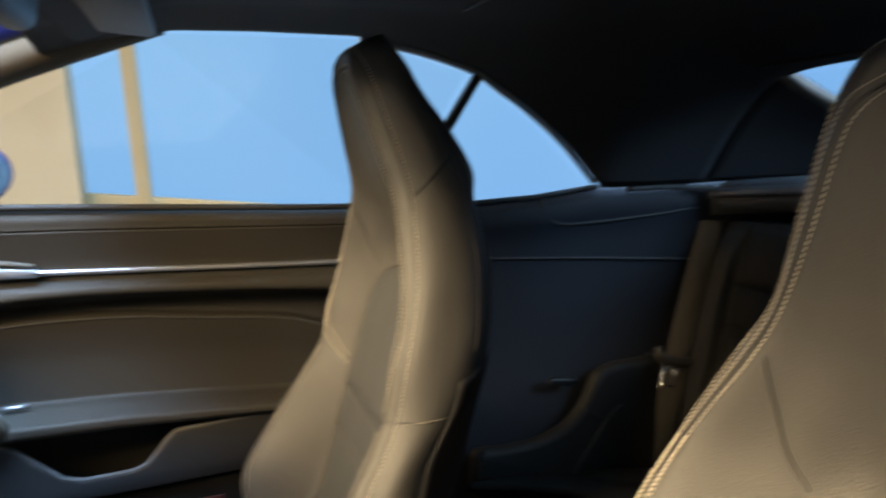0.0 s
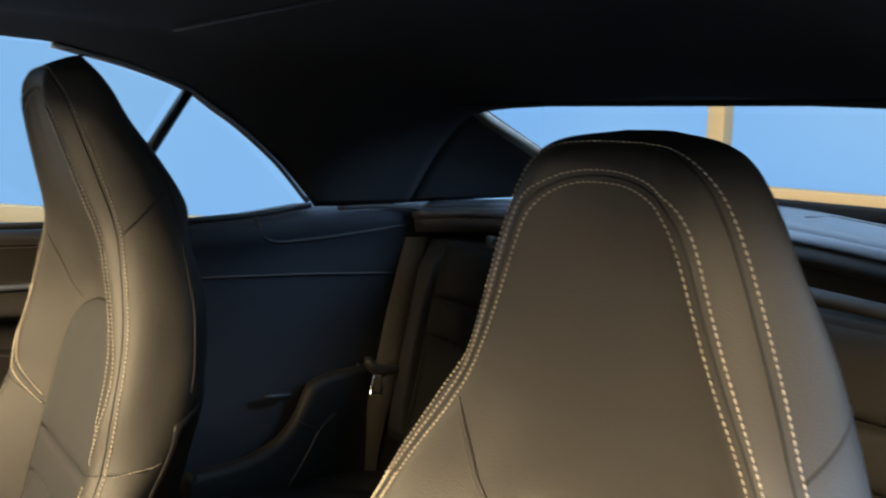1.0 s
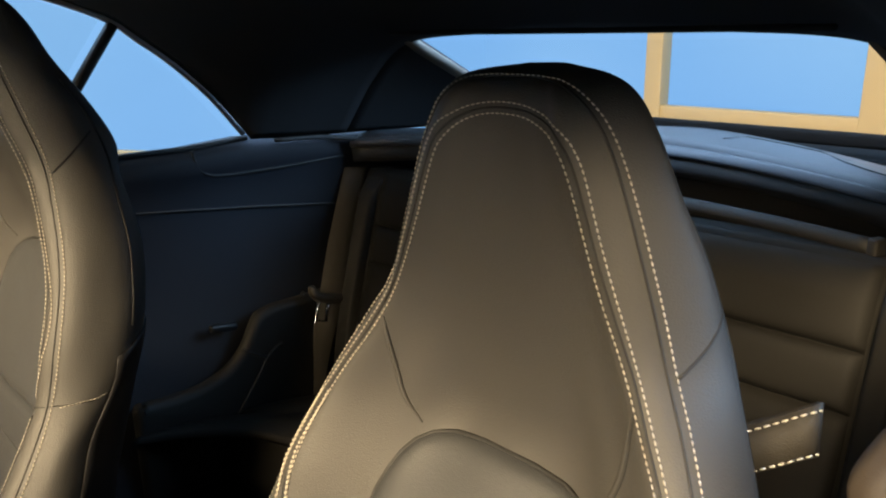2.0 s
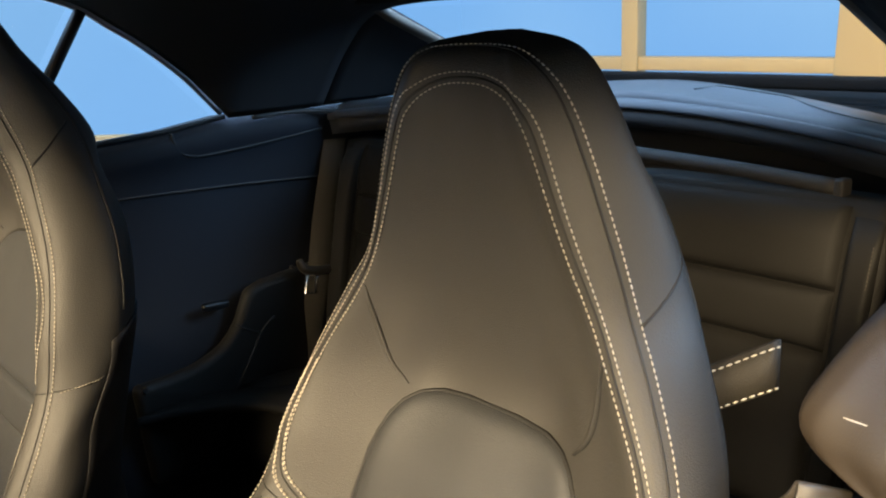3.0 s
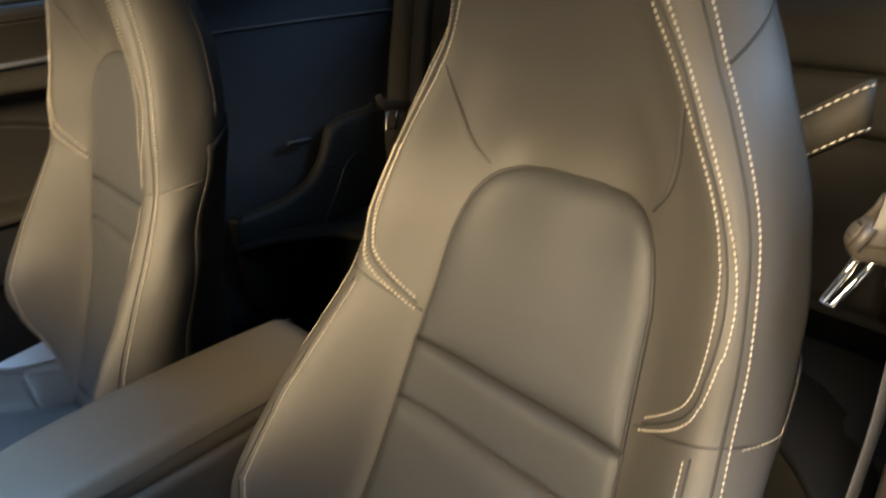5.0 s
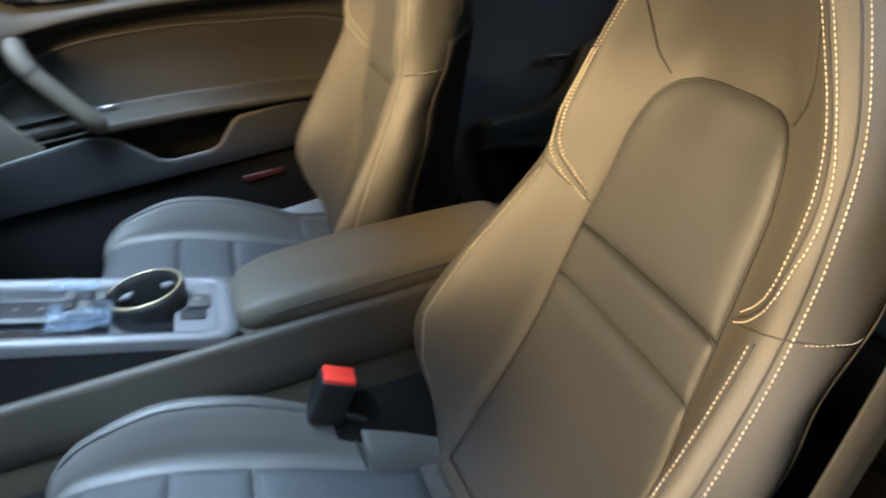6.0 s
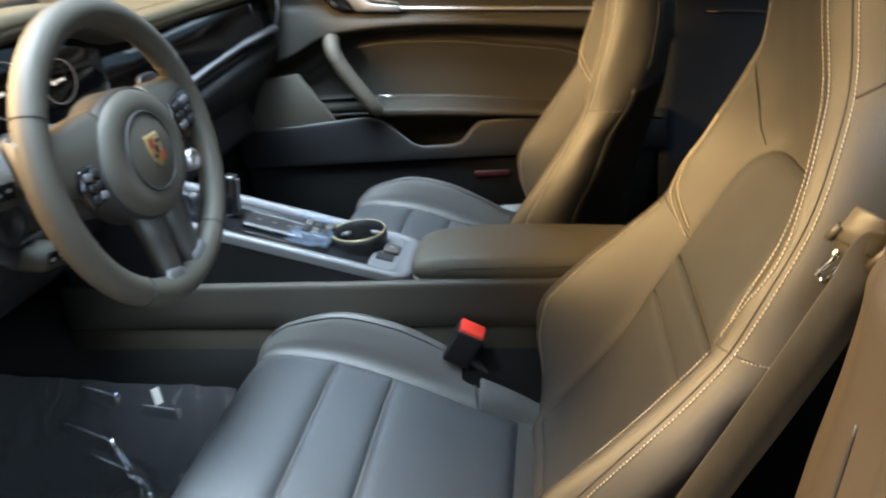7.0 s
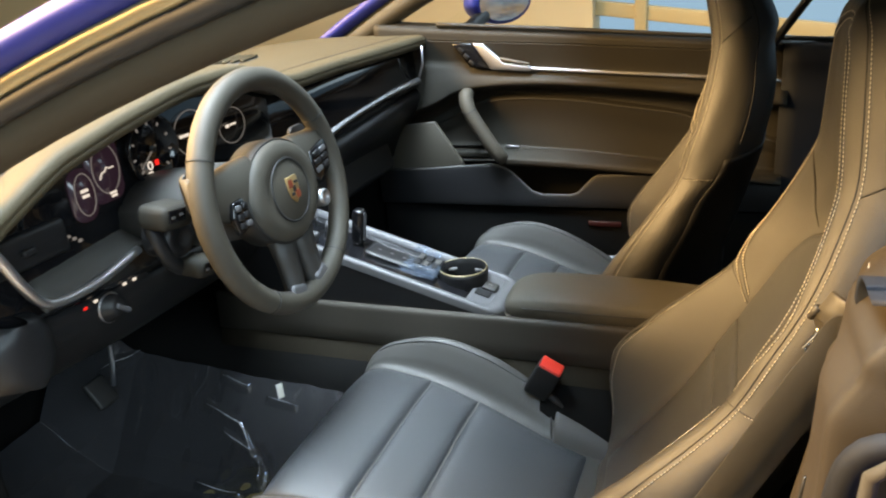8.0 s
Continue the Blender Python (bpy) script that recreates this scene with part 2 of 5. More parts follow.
def lathe(profile, n=32, m=None):
    """A body turned about z from (radius, height) pairs."""
    rows = [[(r * math.cos(t), r * math.sin(t), z) for t in [2 * math.pi * k / n for k in range(n)]] for r, z in profile]
    bm = sheet(rows, closed=True, caps=True)
    if m is not None:
        bmesh.ops.transform(bm, matrix=m, verts=bm.verts[:])
    return bm


def rounded(w, h, r, n=5):
    """The outline of a rounded rectangle about (0, 0)."""
    out = []
    for cx, cy, a0 in ((w / 2 - r, h / 2 - r, 0), (-w / 2 + r, h / 2 - r, 90), (-w / 2 + r, -h / 2 + r, 180), (w / 2 - r, -h / 2 + r, 270)):
        out += [(cx + r * math.cos(radians(a0 + 90 * k / n)), cy + r * math.sin(radians(a0 + 90 * k / n))) for k in range(n + 1)]
    return out


def stitches(lines, pitch=0.006, length=0.0042, r=0.0008):
    """Rows of single stitches along lines of points, in one mesh."""
    bm = bmesh.new()
    for pts in lines:
        p = np.array(pts, float)
        seg = np.linalg.norm(np.diff(p, axis=0), axis=1)
        run = np.r_[0, np.cumsum(seg)]
        for s in np.arange(pitch / 2, run[-1], pitch):
            ends = [np.array([np.interp(q, run, p[:, k]) for k in range(3)]) for q in (s - length / 2, s, s + length / 2)]
            d = Vector(ends[2] - ends[0]).normalized()
            a = d.orthogonal().normalized()
            b = d.cross(a)
            rings = []
            for e, rad in zip(ends, (0.45, 1, 0.45)):
                rings.append([bm.verts.new(Vector(e) + r * rad * (math.cos(t) * a + math.sin(t) * b)) for t in (0.0, 1.57, 3.14, 4.71)])
            for u, v in zip(rings, rings[1:]):
                for k in range(4):
                    bm.faces.new((u[k], u[(k + 1) % 4], v[(k + 1) % 4], v[k]))
            bm.faces.new(rings[0])
            bm.faces.new(rings[2][::-1])
    bmesh.ops.recalc_face_normals(bm, faces=bm.faces[:])
    return bm


def plate(rows, off):
    """A solid sheet: the surface through rows, and the same moved by off, closed along the rim."""
    off = Vector(off)
    bm = bmesh.new()
    a = [[bm.verts.new(p) for p in r] for r in rows]
    b = [[bm.verts.new(Vector(p) + off) for p in r] for r in rows]
    n, m = len(rows), len(rows[0])
    for g in (a, b):
        for i in range(n - 1):
            for j in range(m - 1):
                bm.faces.new((g[i][j], g[i][j + 1], g[i + 1][j + 1], g[i + 1][j]))
    rim = [(i, 0) for i in range(n)] + [(n - 1, j) for j in range(1, m)] + [(i, m - 1) for i in range(n - 2, -1, -1)] + [(0, j) for j in range(m - 2, 0, -1)]
    for (i, j), (k, q) in zip(rim, rim[1:] + rim[:1]):
        bm.faces.new((a[i][j], a[k][q], b[k][q], b[i][j]))
    bmesh.ops.recalc_face_normals(bm, faces=bm.faces[:])
    return bm

# ---- showroom ----
part_floor = part("showroom_floor", box(24, 24, 0.1, pose(0, 0, -0.05)), FLOORING, None, flat=True)
tagged(part_floor, "pale stone showroom floor", "floor", kind="structure")
tagged(part("showroom_ceiling", box(24, 24, 0.1, pose(0, 0, 3.55)), CEILING, None, flat=True), "white showroom ceiling", "ceiling", kind="structure")
def wall(name, a, b, z0, z1, mat, t=0.2):
    d = Vector((b[0] - a[0], b[1] - a[1], 0))
    yaw = math.degrees(math.atan2(d.y, d.x))
    ob = part(name, box(d.length, t, z1 - z0, pose((a[0] + b[0]) / 2, (a[1] + b[1]) / 2, (z0 + z1) / 2, 0, 0, yaw)), mat, None, flat=True)
    return ob


def glazing(name, a, b, posts, z_rail, slope, label, z_low=0.0):
    """A glazed wall with posts and a rail, and the dusk sky behind it. slope: degrees by which the rail falls."""
    a, b = Vector((*a, 0)), Vector((*b, 0))
    d = (b - a).normalized()
    yaw = math.degrees(math.atan2(d.y, d.x))
    n = Vector((d.y, -d.x, 0))
    if n.dot(a) < 0:
        n = -n
    win = thing(name, label, "window", kind="structure")
    mid = (a + b) / 2
    L = (b - a).length
    h, zm = 3.5 - z_low, (3.5 + z_low) / 2
    if z_rail:
        part("rail", box(L / math.cos(radians(slope)), 0.06, 0.065, pose(mid.x, mid.y, z_rail, 0, slope, yaw), 0.006), CREAM_FRAME, win)
    part("sill", box(L, 0.12, 0.08, pose(mid.x, mid.y, z_low + 0.04, 0, 0, yaw), 0.008), CREAM_FRAME, win)
    part("head_rail", box(L, 0.12, 0.15, pose(mid.x, mid.y, 3.42, 0, 0, yaw), 0.008), CREAM_FRAME, win)
    for s, w in posts:
        p = a + d * s
        part("post", box(w, 0.09, h - 0.26, pose(p.x, p.y, zm, 0, 0, yaw), 0.006), CREAM_FRAME, win)
    q = mid + n * 0.35
    sky_pane = part("backdrop", box(L + 1.2, 0.01, h, pose(q.x, q.y, zm, 0, 0, yaw)), DUSK, None, flat=True)
    tagged(sky_pane, "blue dusk sky behind the showroom glass", "sky", kind="structure")
    return win


tall = "tall cream-framed showroom window with blue dusk sky"
glazing("window_1", (-0.30, 2.5), (3.5, 2.5), [(0.21, 0.055)], 0.545, 8.5, tall)
glazing("window_2", (3.5, 2.5), (3.5, -6.5), [(1.14, 0.09), (2.30, 0.40), (4.2, 0.09), (6.0, 0.4)], 0.683, 0, tall)
cream = "cream painted showroom wall"
tagged(wall("wall_north", (-6.0, 2.5), (-0.30, 2.5), 0, 3.5, CREAM), cream, "wall", kind="structure")
tagged(wall("wall_west", (-6.0, 2.5), (-6.0, -6.5), 0, 3.5, CREAM), cream, "wall", kind="structure")
tagged(wall("wall_south", (-6.0, -6.5), (3.5, -6.5), 0, 3.5, CREAM), cream, "wall", kind="structure")

# ---- car body ----
car = thing("car_body", "blue convertible car body with black interior lining", "car")
# floor pan and tunnel
part("floor_pan", box(2.3, 1.36, 0.04, pose(0.05, 0, 0.10), 0.01), CARPET, car, "black carpeted floor")
part("tunnel", sheet([[(x, y, z) for y, z in ((-0.17, 0.12), (-0.145, 0.25), (-0.12, 0.345), (-0.08, 0.40), (0.08, 0.40), (0.12, 0.345), (0.145, 0.25), (0.17, 0.12))] for x in (-1.0, -0.5, 0, 0.5, 0.95)]), CARPET, car, "carpeted centre tunnel")
# firewall and footwell
part("firewall", box(0.05, 1.36, 0.75, pose(-1.15, 0, 0.45, 0, -14, 0), 0.01), CARPET, car)
# unseen cowl, added to stop lamp light leaking under the dash
part("cowl", box(0.07, 1.46, 0.34, pose(-1.135, 0, 0.755), 0.01), PLASTIC, car, "black cowl below the windscreen")
for s in (1, -1):
    part("cowl_end", box(0.60, 0.05, 0.22, pose(-0.86, s * 0.715, 0.80), 0.01), PLASTIC, car)
    part("kick_panel", box(0.58, 0.03, 0.72, pose(-0.86, s * 0.69, 0.48), 0.01), CARPET, car)
    part("sill", box(1.25, 0.14, 0.22, pose(-0.02, s * 0.74, 0.24), 0.03), PLASTIC, car)
# passenger side: door panel height field
belt = lambda x: float(np.interp(x, (-0.6, -0.44, -0.065, 0.277, 0.55), (0.965, 0.951, 0.921, 0.891, 0.872)))
groove = lambda x: float(np.interp(x, (-0.6, -0.438, -0.063, 0.279, 0.55), (0.927, 0.916, 0.892, 0.866, 0.846)))
strip = lambda x: float(np.interp(x, (-0.6, -0.15, 0.076, 0.282, 0.55), (0.868, 0.835, 0.818, 0.803, 0.784)))
along_door = lambda pts: (lambda x: float(np.interp(x, [p[0] for p in pts], [p[1] for p in pts])))
crease_at = along_door(spline([(-0.60, 0.690), (-0.431, 0.741), (-0.367, 0.771), (-0.294, 0.787), (-0.135, 0.792), (0.077, 0.778), (0.261, 0.758), (0.46, 0.730)], 60))
insert_top = along_door(spline([(-0.60, 0.640), (-0.420, 0.690), (-0.330, 0.735), (-0.278, 0.752), (-0.185, 0.759), (-0.052, 0.753), (0.075, 0.736), (0.21, 0.716), (0.29, 0.690), (0.46, 0.640)], 60))
insert_low = along_door([(-0.60, 0.632), (-0.212, 0.629), (-0.068, 0.621), (0.077, 0.607), (0.188, 0.594), (0.46, 0.572)])
arm_top = along_door([(-0.60, 0.616), (-0.221, 0.614), (-0.063, 0.607), (0.19, 0.586), (0.46, 0.566)])
arm_low = along_door([(-0.60, 0.592), (-0.261, 0.592), (-0.063, 0.586), (0.177, 0.570), (0.46, 0.552)])
door = thing("door", "closed passenger door with black leather panel", "car door")
def door_profile(x):
    """Heights and depths of the padded door panel at x: upper pad, hollow, insert and armrest."""
    b, g, t, c, u, l, a, w = belt(x), groove(x), strip(x), crease_at(x), insert_top(x), insert_low(x), arm_top(x), arm_low(x)
    d = float(np.interp(x, (-0.30, -0.25), (0.014, 0.0)))
    e = 0.062 * (1 - min(1.0, max(0.0, (x + 0.268) / 0.040)) ** 0.5)
    return [(0.700, b + 0.004), (0.672, b), (0.656, b - 0.010), (0.654, g + 0.006), (0.654, g + 0.002), (0.6565, g), (0.654, g - 0.002), (0.656, g - 0.012), (0.663, t + 0.012), (0.662, t), (0.656, t - 0.014), (0.646, 0.5 * (t + c)), (0.640, c + 0.014), (0.641, c + 0.005), (0.655, c - 0.002), (0.678, c - 0.010), (0.690, 0.5 * (c + u)), (0.690, u + 0.005), (0.678 + d, u + 0.001), (0.672 + d, u - 0.004), (0.673 + d, u - 0.020), (0.678 + d, 0.5 * (u + l)), (0.676 + d, l + 0.012), (0.672 + d, l), (0.652 + e * 0.5, l - 0.004), (0.630 + e, a + 0.003), (0.615 + e, a - 0.003), (0.612 + e, a - 0.010), (0.614 + e, w + 0.003), (0.626 + e, w - 0.003), (0.670, w - 0.006), (0.700, 0.548), (0.705, 0.40), (0.705, 0.20)]
part("door_panel", plate([spline([(x, y, z) for y, z in door_profile(x)], 180) for x in np.r_[np.linspace(-0.58, -0.30, 16), np.linspace(-0.29, -0.22, 22), np.linspace(-0.21, 0.45, 36)]], (0, 0.012, 0)), DOORSKIN, door)
part("insert_piping", tube([(x, 0.6705, insert_top(x) - 0.004) for x in np.linspace(-0.268, 0.44, 60)], 0.0016, 6), TRIM, door, "raised piping along the door insert")
tube_pts = [(x, 0.654, strip(x)) for x in np.linspace(-0.2, 0.45, 20)]
part("trim_strip", tube(tube_pts, 0.0045, 8), SILVER, door, "silver trim strip")
# quarter trim and rear
qbelt = lambda x: float(np.interp(x, (0.45, 0.68, 0.8, 1.05, 1.2), (0.872, 0.874, 0.884, 0.878, 0.877)))
qy = lambda x: float(np.interp(x, (0.5, 0.8, 1.0, 1.1, 1.2), (0.65, 0.635, 0.60, 0.55, 0.45)))
for s in (1, -1):
    rows = [[(x, s * (qy(x) + 0.05), qbelt(x) + 0.004), (x, s * qy(x), qbelt(x)), (x, s * (qy(x) - 0.012), qbelt(x) - 0.03), (x, s * (qy(x) + 0.0), 0.78), (x, s * (qy(x) + 0.005), 0.6), (x, s * (qy(x) - 0.02), 0.45), (x, s * (qy(x) - 0.06), 0.2)] for x in np.linspace(0.435, 1.2, 20)]
    part("quarter_trim", plate([spline(r, 40) for r in rows], (0, 0.012 * s, 0)), DARK_TRIM, car, "dark side trim beside the rear seat")
# soft top
rail = [(-0.10, 1.150), (0.08, 1.180), (0.20, 1.176), (0.36, 1.166), (0.46, 1.142), (0.555, 1.108), (0.655, 1.036), (0.726, 0.970), (0.790, 0.890), (0.90, 0.885), (1.0, 0.885), (1.2, 0.885), (1.4, 0.885)]
rail_z = lambda x: float(np.interp(x, [r[0] for r in rail], [r[1] for r in rail]))
rail_y = lambda x: float(np.interp(x, (-0.1, 0.3, 0.6, 0.8, 1.0, 1.2, 1.4), (0.60, 0.60, 0.605, 0.61, 0.58, 0.52, 0.44)))
mid_z = lambda x: float(np.interp(x, (-0.1, 0.1, 0.45, 0.7, 0.9, 1.0, 1.35, 1.4), (1.175, 1.205, 1.20, 1.17, 1.115, 1.075, 0.92, 0.90)))
win_y = lambda x: float(np.interp(x, (-0.1, 0.5, 0.9, 1.0, 1.35, 1.4), (0.36, 0.37, 0.375, 0.38, 0.42, 0.42)))
def roof_row(x, t0, t1, n):
    """Across the roof at x, from the fraction t0 of its half width (0: side rail) to t1 (1: centre)."""
    pts = spline([(x, rail_y(x), rail_z(x)), (x, 0.5 * rail_y(x) + 0.5 * win_y(x), 0.42 * rail_z(x) + 0.58 * mid_z(x)), (x, win_y(x), mid_z(x) - 0.018), (x, win_y(x) * 0.5, mid_z(x) - 0.003), (x, 0, mid_z(x) + 0.003)], 41)
    return [tuple(p) for p in pts[int(t0 * 40):int(t1 * 40) + 1]]
top = thing("soft_top", "closed black fabric convertible roof with black lining", "car roof")
both = lambda r: [tuple(p) for p in r] + [(x, -y, z) for x, y, z in r[-2::-1]]
part("headliner", plate([both(roof_row(x, 0, 1, 41)) for x in np.linspace(-0.10, 0.99, 50)], (0, 0, 0.02)), FABRIC, top)
for s in (1, -1):
    part("sail_panel", plate([[(x, s * y, z) for x, y, z in roof_row(x, 0, 0.5, 21)] for x in np.linspace(0.99, 1.42, 18)], (0, 0, 0.02)), FABRIC, top)

# ---- windscreen frame, glass and roof details ----
def pane(name, corners, parent, label=""):
    bm = bmesh.new()
    bm.faces.new([bm.verts.new(c) for c in corners])
    ob = part(name, thick(bm, 0.004), GLASSY, parent, label, flat=True)
    ob.visible_shadow = False
    return ob


for s in (1, -1):
    base, head = (Vector((-0.84, 0.755, 0.825)), Vector((0.06, 0.615, 1.212))) if s > 0 else (Vector((-0.84, -0.755, 0.745)), Vector((0.06, -0.625, 1.140)))
    def along(off_x, off_y, off_z, n=14):
        return [base.lerp(head, k / n) + Vector((off_x, s * off_y, off_z + 0.045 * math.sin(math.pi * k / n))) for k in range(n + 1)]
    part("pillar_trim", tube(along(0, -0.012, -0.012), 0.036, 12, flat=0.75), PILLAR_CLOTH, car, "brown-grey windscreen pillar trim")
    part("pillar_seal", tube(along(-0.012, 0.028, 0.000), 0.012, 8), RUBBER, car, "black rubber door seal")
    part("pillar_strip", tube(along(-0.020, 0.034, 0.016), 0.009, 8), GOLD_LIT_METAL, car, "window guide strip with a warm reflection painted gold")
    part("pillar_skin", tube(along(-0.040, 0.026, 0.036), 0.028, 12, flat=0.7), PAINT, car, "blue painted windscreen frame")
part("windscreen_header", box(0.10, 1.20, 0.035, pose(-0.01, 0, 1.188, 0, -12, 0), 0.012), FABRIC, top)
pane("windscreen", [(-0.98, 0.66, 0.86), (-0.03, 0.57, 1.20), (-0.03, -0.57, 1.20), (-0.98, -0.66, 0.86)], car, "clear windscreen glass")
for s in (1, -1):
    visor = part("sun_visor", box(0.075, 0.36, 0.016, pose(0.022, s * 0.33, 1.170, 0, 8, 0), 0.007), TRIM, top, "folded-up sun visor")
part("mirror_housing", box(0.035, 0.22, 0.06, pose(-0.045, 0.06, 1.150, 0, 10, 0), 0.014), PLASTIC, car, "interior rear-view mirror")
# rear window with its pale edge strips
pane("rear_window", [(1.0, 0.385, 1.066), (1.35, 0.425, 0.916), (1.35, -0.425, 0.916), (1.0, -0.385, 1.066)], top, "heated rear window glass")
for s in (1, -1):
    part("window_edge", tube([(0.985, s * 0.392, 1.070), (1.15, s * 0.41, 0.998), (1.36, s * 0.432, 0.906)], 0.024, 8, flat=0.4), EDGE, top, "pale strip beside the rear window")
part("window_edge", box(0.03, 0.90, 0.022, pose(1.372, 0, 0.905), 0.006), CARPET, top)
part("deck_trim", box(0.30, 1.10, 0.02, pose(1.50, 0, 0.868), 0.006), CARPET, top)
# quarter windows, their edge strips and posts
for s in (1, -1):
    edge = spline([(x, s * (rail_y(x) + 0.004), rail_z(x) - 0.003) for x in (0.36, 0.46, 0.551, 0.60, 0.647, 0.715, 0.778)], 40)
    part("roof_edge_strip", tube(edge, 0.0065, 6), SILVER, top, "pale metal strip along the roof edge")
    if s > 0:
        part("window_post", tube([(0.560, s * 0.612, 1.098), (0.50, s * 0.622, 1.010), (0.405, s * 0.640, 0.868)], 0.016, 8, flat=0.6), RUBBER, car, "black post between the side windows")
    part("window_seal", tube([(x, s * (0.662 if x < 0.52 else qy(x) + 0.008), (belt(x) if x < 0.52 else qbelt(x)) + 0.006) for x in np.linspace(-0.40 if s > 0 else 0.53, 0.80, 30)], 0.006, 6), RUBBER, car)
pane("quarter_glass", [(0.41, 0.655, 0.87), (0.57, 0.625, 1.09), (0.66, 0.625, 1.015), (0.785, 0.64, 0.88)], car, "side window glass")
pane("door_glass", [(-0.42, 0.680, 0.94), (0.05, 0.6262, 1.18), (0.36, 0.6300, 1.165), (0.55, 0.6428, 1.105), (0.40, 0.6945, 0.87)], car, "side window glass")
# roof lining seam
part("lining_seam", tube([(0.47, y, mid_z(0.47) - 0.022) for y in np.linspace(-0.42, 0.42, 20)], 0.0025, 5), RUBBER, top)
part("lining_bow", tube([(0.93, y, mid_z(0.93) - 0.024) for y in np.linspace(-0.36, 0.36, 20)], 0.010, 8, flat=0.4), FABRIC, top)

# ---- rear of the cabin ----
bend = lambda y: math.sqrt(y * y + 0.0025) - 0.05
deck_z = lambda y: -0.07 * y * y
far_x = lambda y: 1.365 - 0.42 * bend(y) - 0.25 * y * y
gap_x = lambda y: 1.213 - 0.30 * bend(y) - 0.15 * y * y
lip_edge = lambda y: 1.178 - 0.08 * bend(y) - 0.45 * y * y
bar_x = lambda y: 1.120 - 0.10 * bend(y) - 0.25 * y * y
def shelf_rows(profile, ys):
    """Rows across the shelf; profile gives x and z at a y."""
    return [[(x, y, z + deck_z(y)) for x, z in profile(y)] for y in ys]
ys = np.linspace(-0.57, 0.57, 61)
shelf = thing("rear_shelf", "curved grey roof-box cover behind the rear seats", "shelf")
part("shelf_panel", plate(shelf_rows(lambda y: [(far_x(y), 0.894), (far_x(y) - 0.010, 0.906), (0.6 * far_x(y) + 0.4 * gap_x(y), 0.909), (gap_x(y) + 0.012, 0.905), (gap_x(y) + 0.004, 0.900), (gap_x(y) + 0.003, 0.890)], ys), (0, 0, -0.006)), SHELF, shelf, "blue-grey deck panel")
part("panel_seam", tube([(gap_x(y) + 0.02 + 0.55 * (far_x(y) - gap_x(y)) * min(1, max(0, (y + 0.42) / 0.16)) ** 2 * (1 if y < -0.12 else max(0.02, 1 - (y + 0.12) / 0.03)), y, 0.9085 + deck_z(y)) for y in np.linspace(-0.50, -0.10, 60)], 0.0009, 5), RUBBER, shelf)
part("shelf_cloth", plate(shelf_rows(lambda y: [(1.40, 0.880), (far_x(y) + 0.012, 0.884), (far_x(y) - 0.002, 0.890)], ys), (0, 0, -0.008)), CARPET, shelf, "black cloth behind the deck panel")
part("shelf_gap", plate(shelf_rows(lambda y: [(gap_x(y) + 0.006, 0.884), (lip_edge(y) + 0.006, 0.880)], ys), (0, 0, -0.006)), MATT, shelf)
part("shelf_lip", sheet(shelf_rows(lambda y: [(lip_edge(y) + (gap_x(y) - lip_edge(y)) * f, z) for f, z in ((0.75, 0.884), (0.70, 0.893), (0.45, 0.896), (0.15, 0.893), (0.0, 0.886), (0.02, 0.880), (0.4, 0.878))], ys), closed=True, caps=True), SHELF, shelf, "pale rounded lip")
part("shelf_face", plate(shelf_rows(lambda y: [(lip_edge(y) + 0.003, 0.883), (lip_edge(y) + 0.006, 0.866), (lip_edge(y) + 0.008, 0.848), (lip_edge(y) + 0.030, 0.846)], ys), (0.006, 0, 0)), TRIM, shelf, "dark brown front face")
bar_ys = np.linspace(-0.392, 0.40, 40)
part("hatch_bar", sheet([[(bar_x(y) + dx, y, 0.819 + dz) for dx, dz in ((0, -0.010), (0.014, -0.012), (0.016, 0.010), (0.002, 0.011), (-0.002, 0.0))] for y in bar_ys], closed=True, caps=True), TRIM, shelf, "dark padded bar")
for sgn, y in ((-1, -0.392), (1, 0.40)):
    part("bar_end", box(0.020, 0.014, 0.034, pose(bar_x(y) + 0.006, y + sgn * 0.004, 0.816, 0, 0, sgn * 20), 0.004), TRIM, shelf)
part("bulkhead", box(0.04, 1.16, 0.62, pose(1.24, 0, 0.52, 0, 8, 0), 0.01), FABRIC, car)
part("rear_floor", box(0.9, 1.16, 0.05, pose(0.82, 0, 0.19), 0.01), CARPET, car, "black carpet behind the front seats")


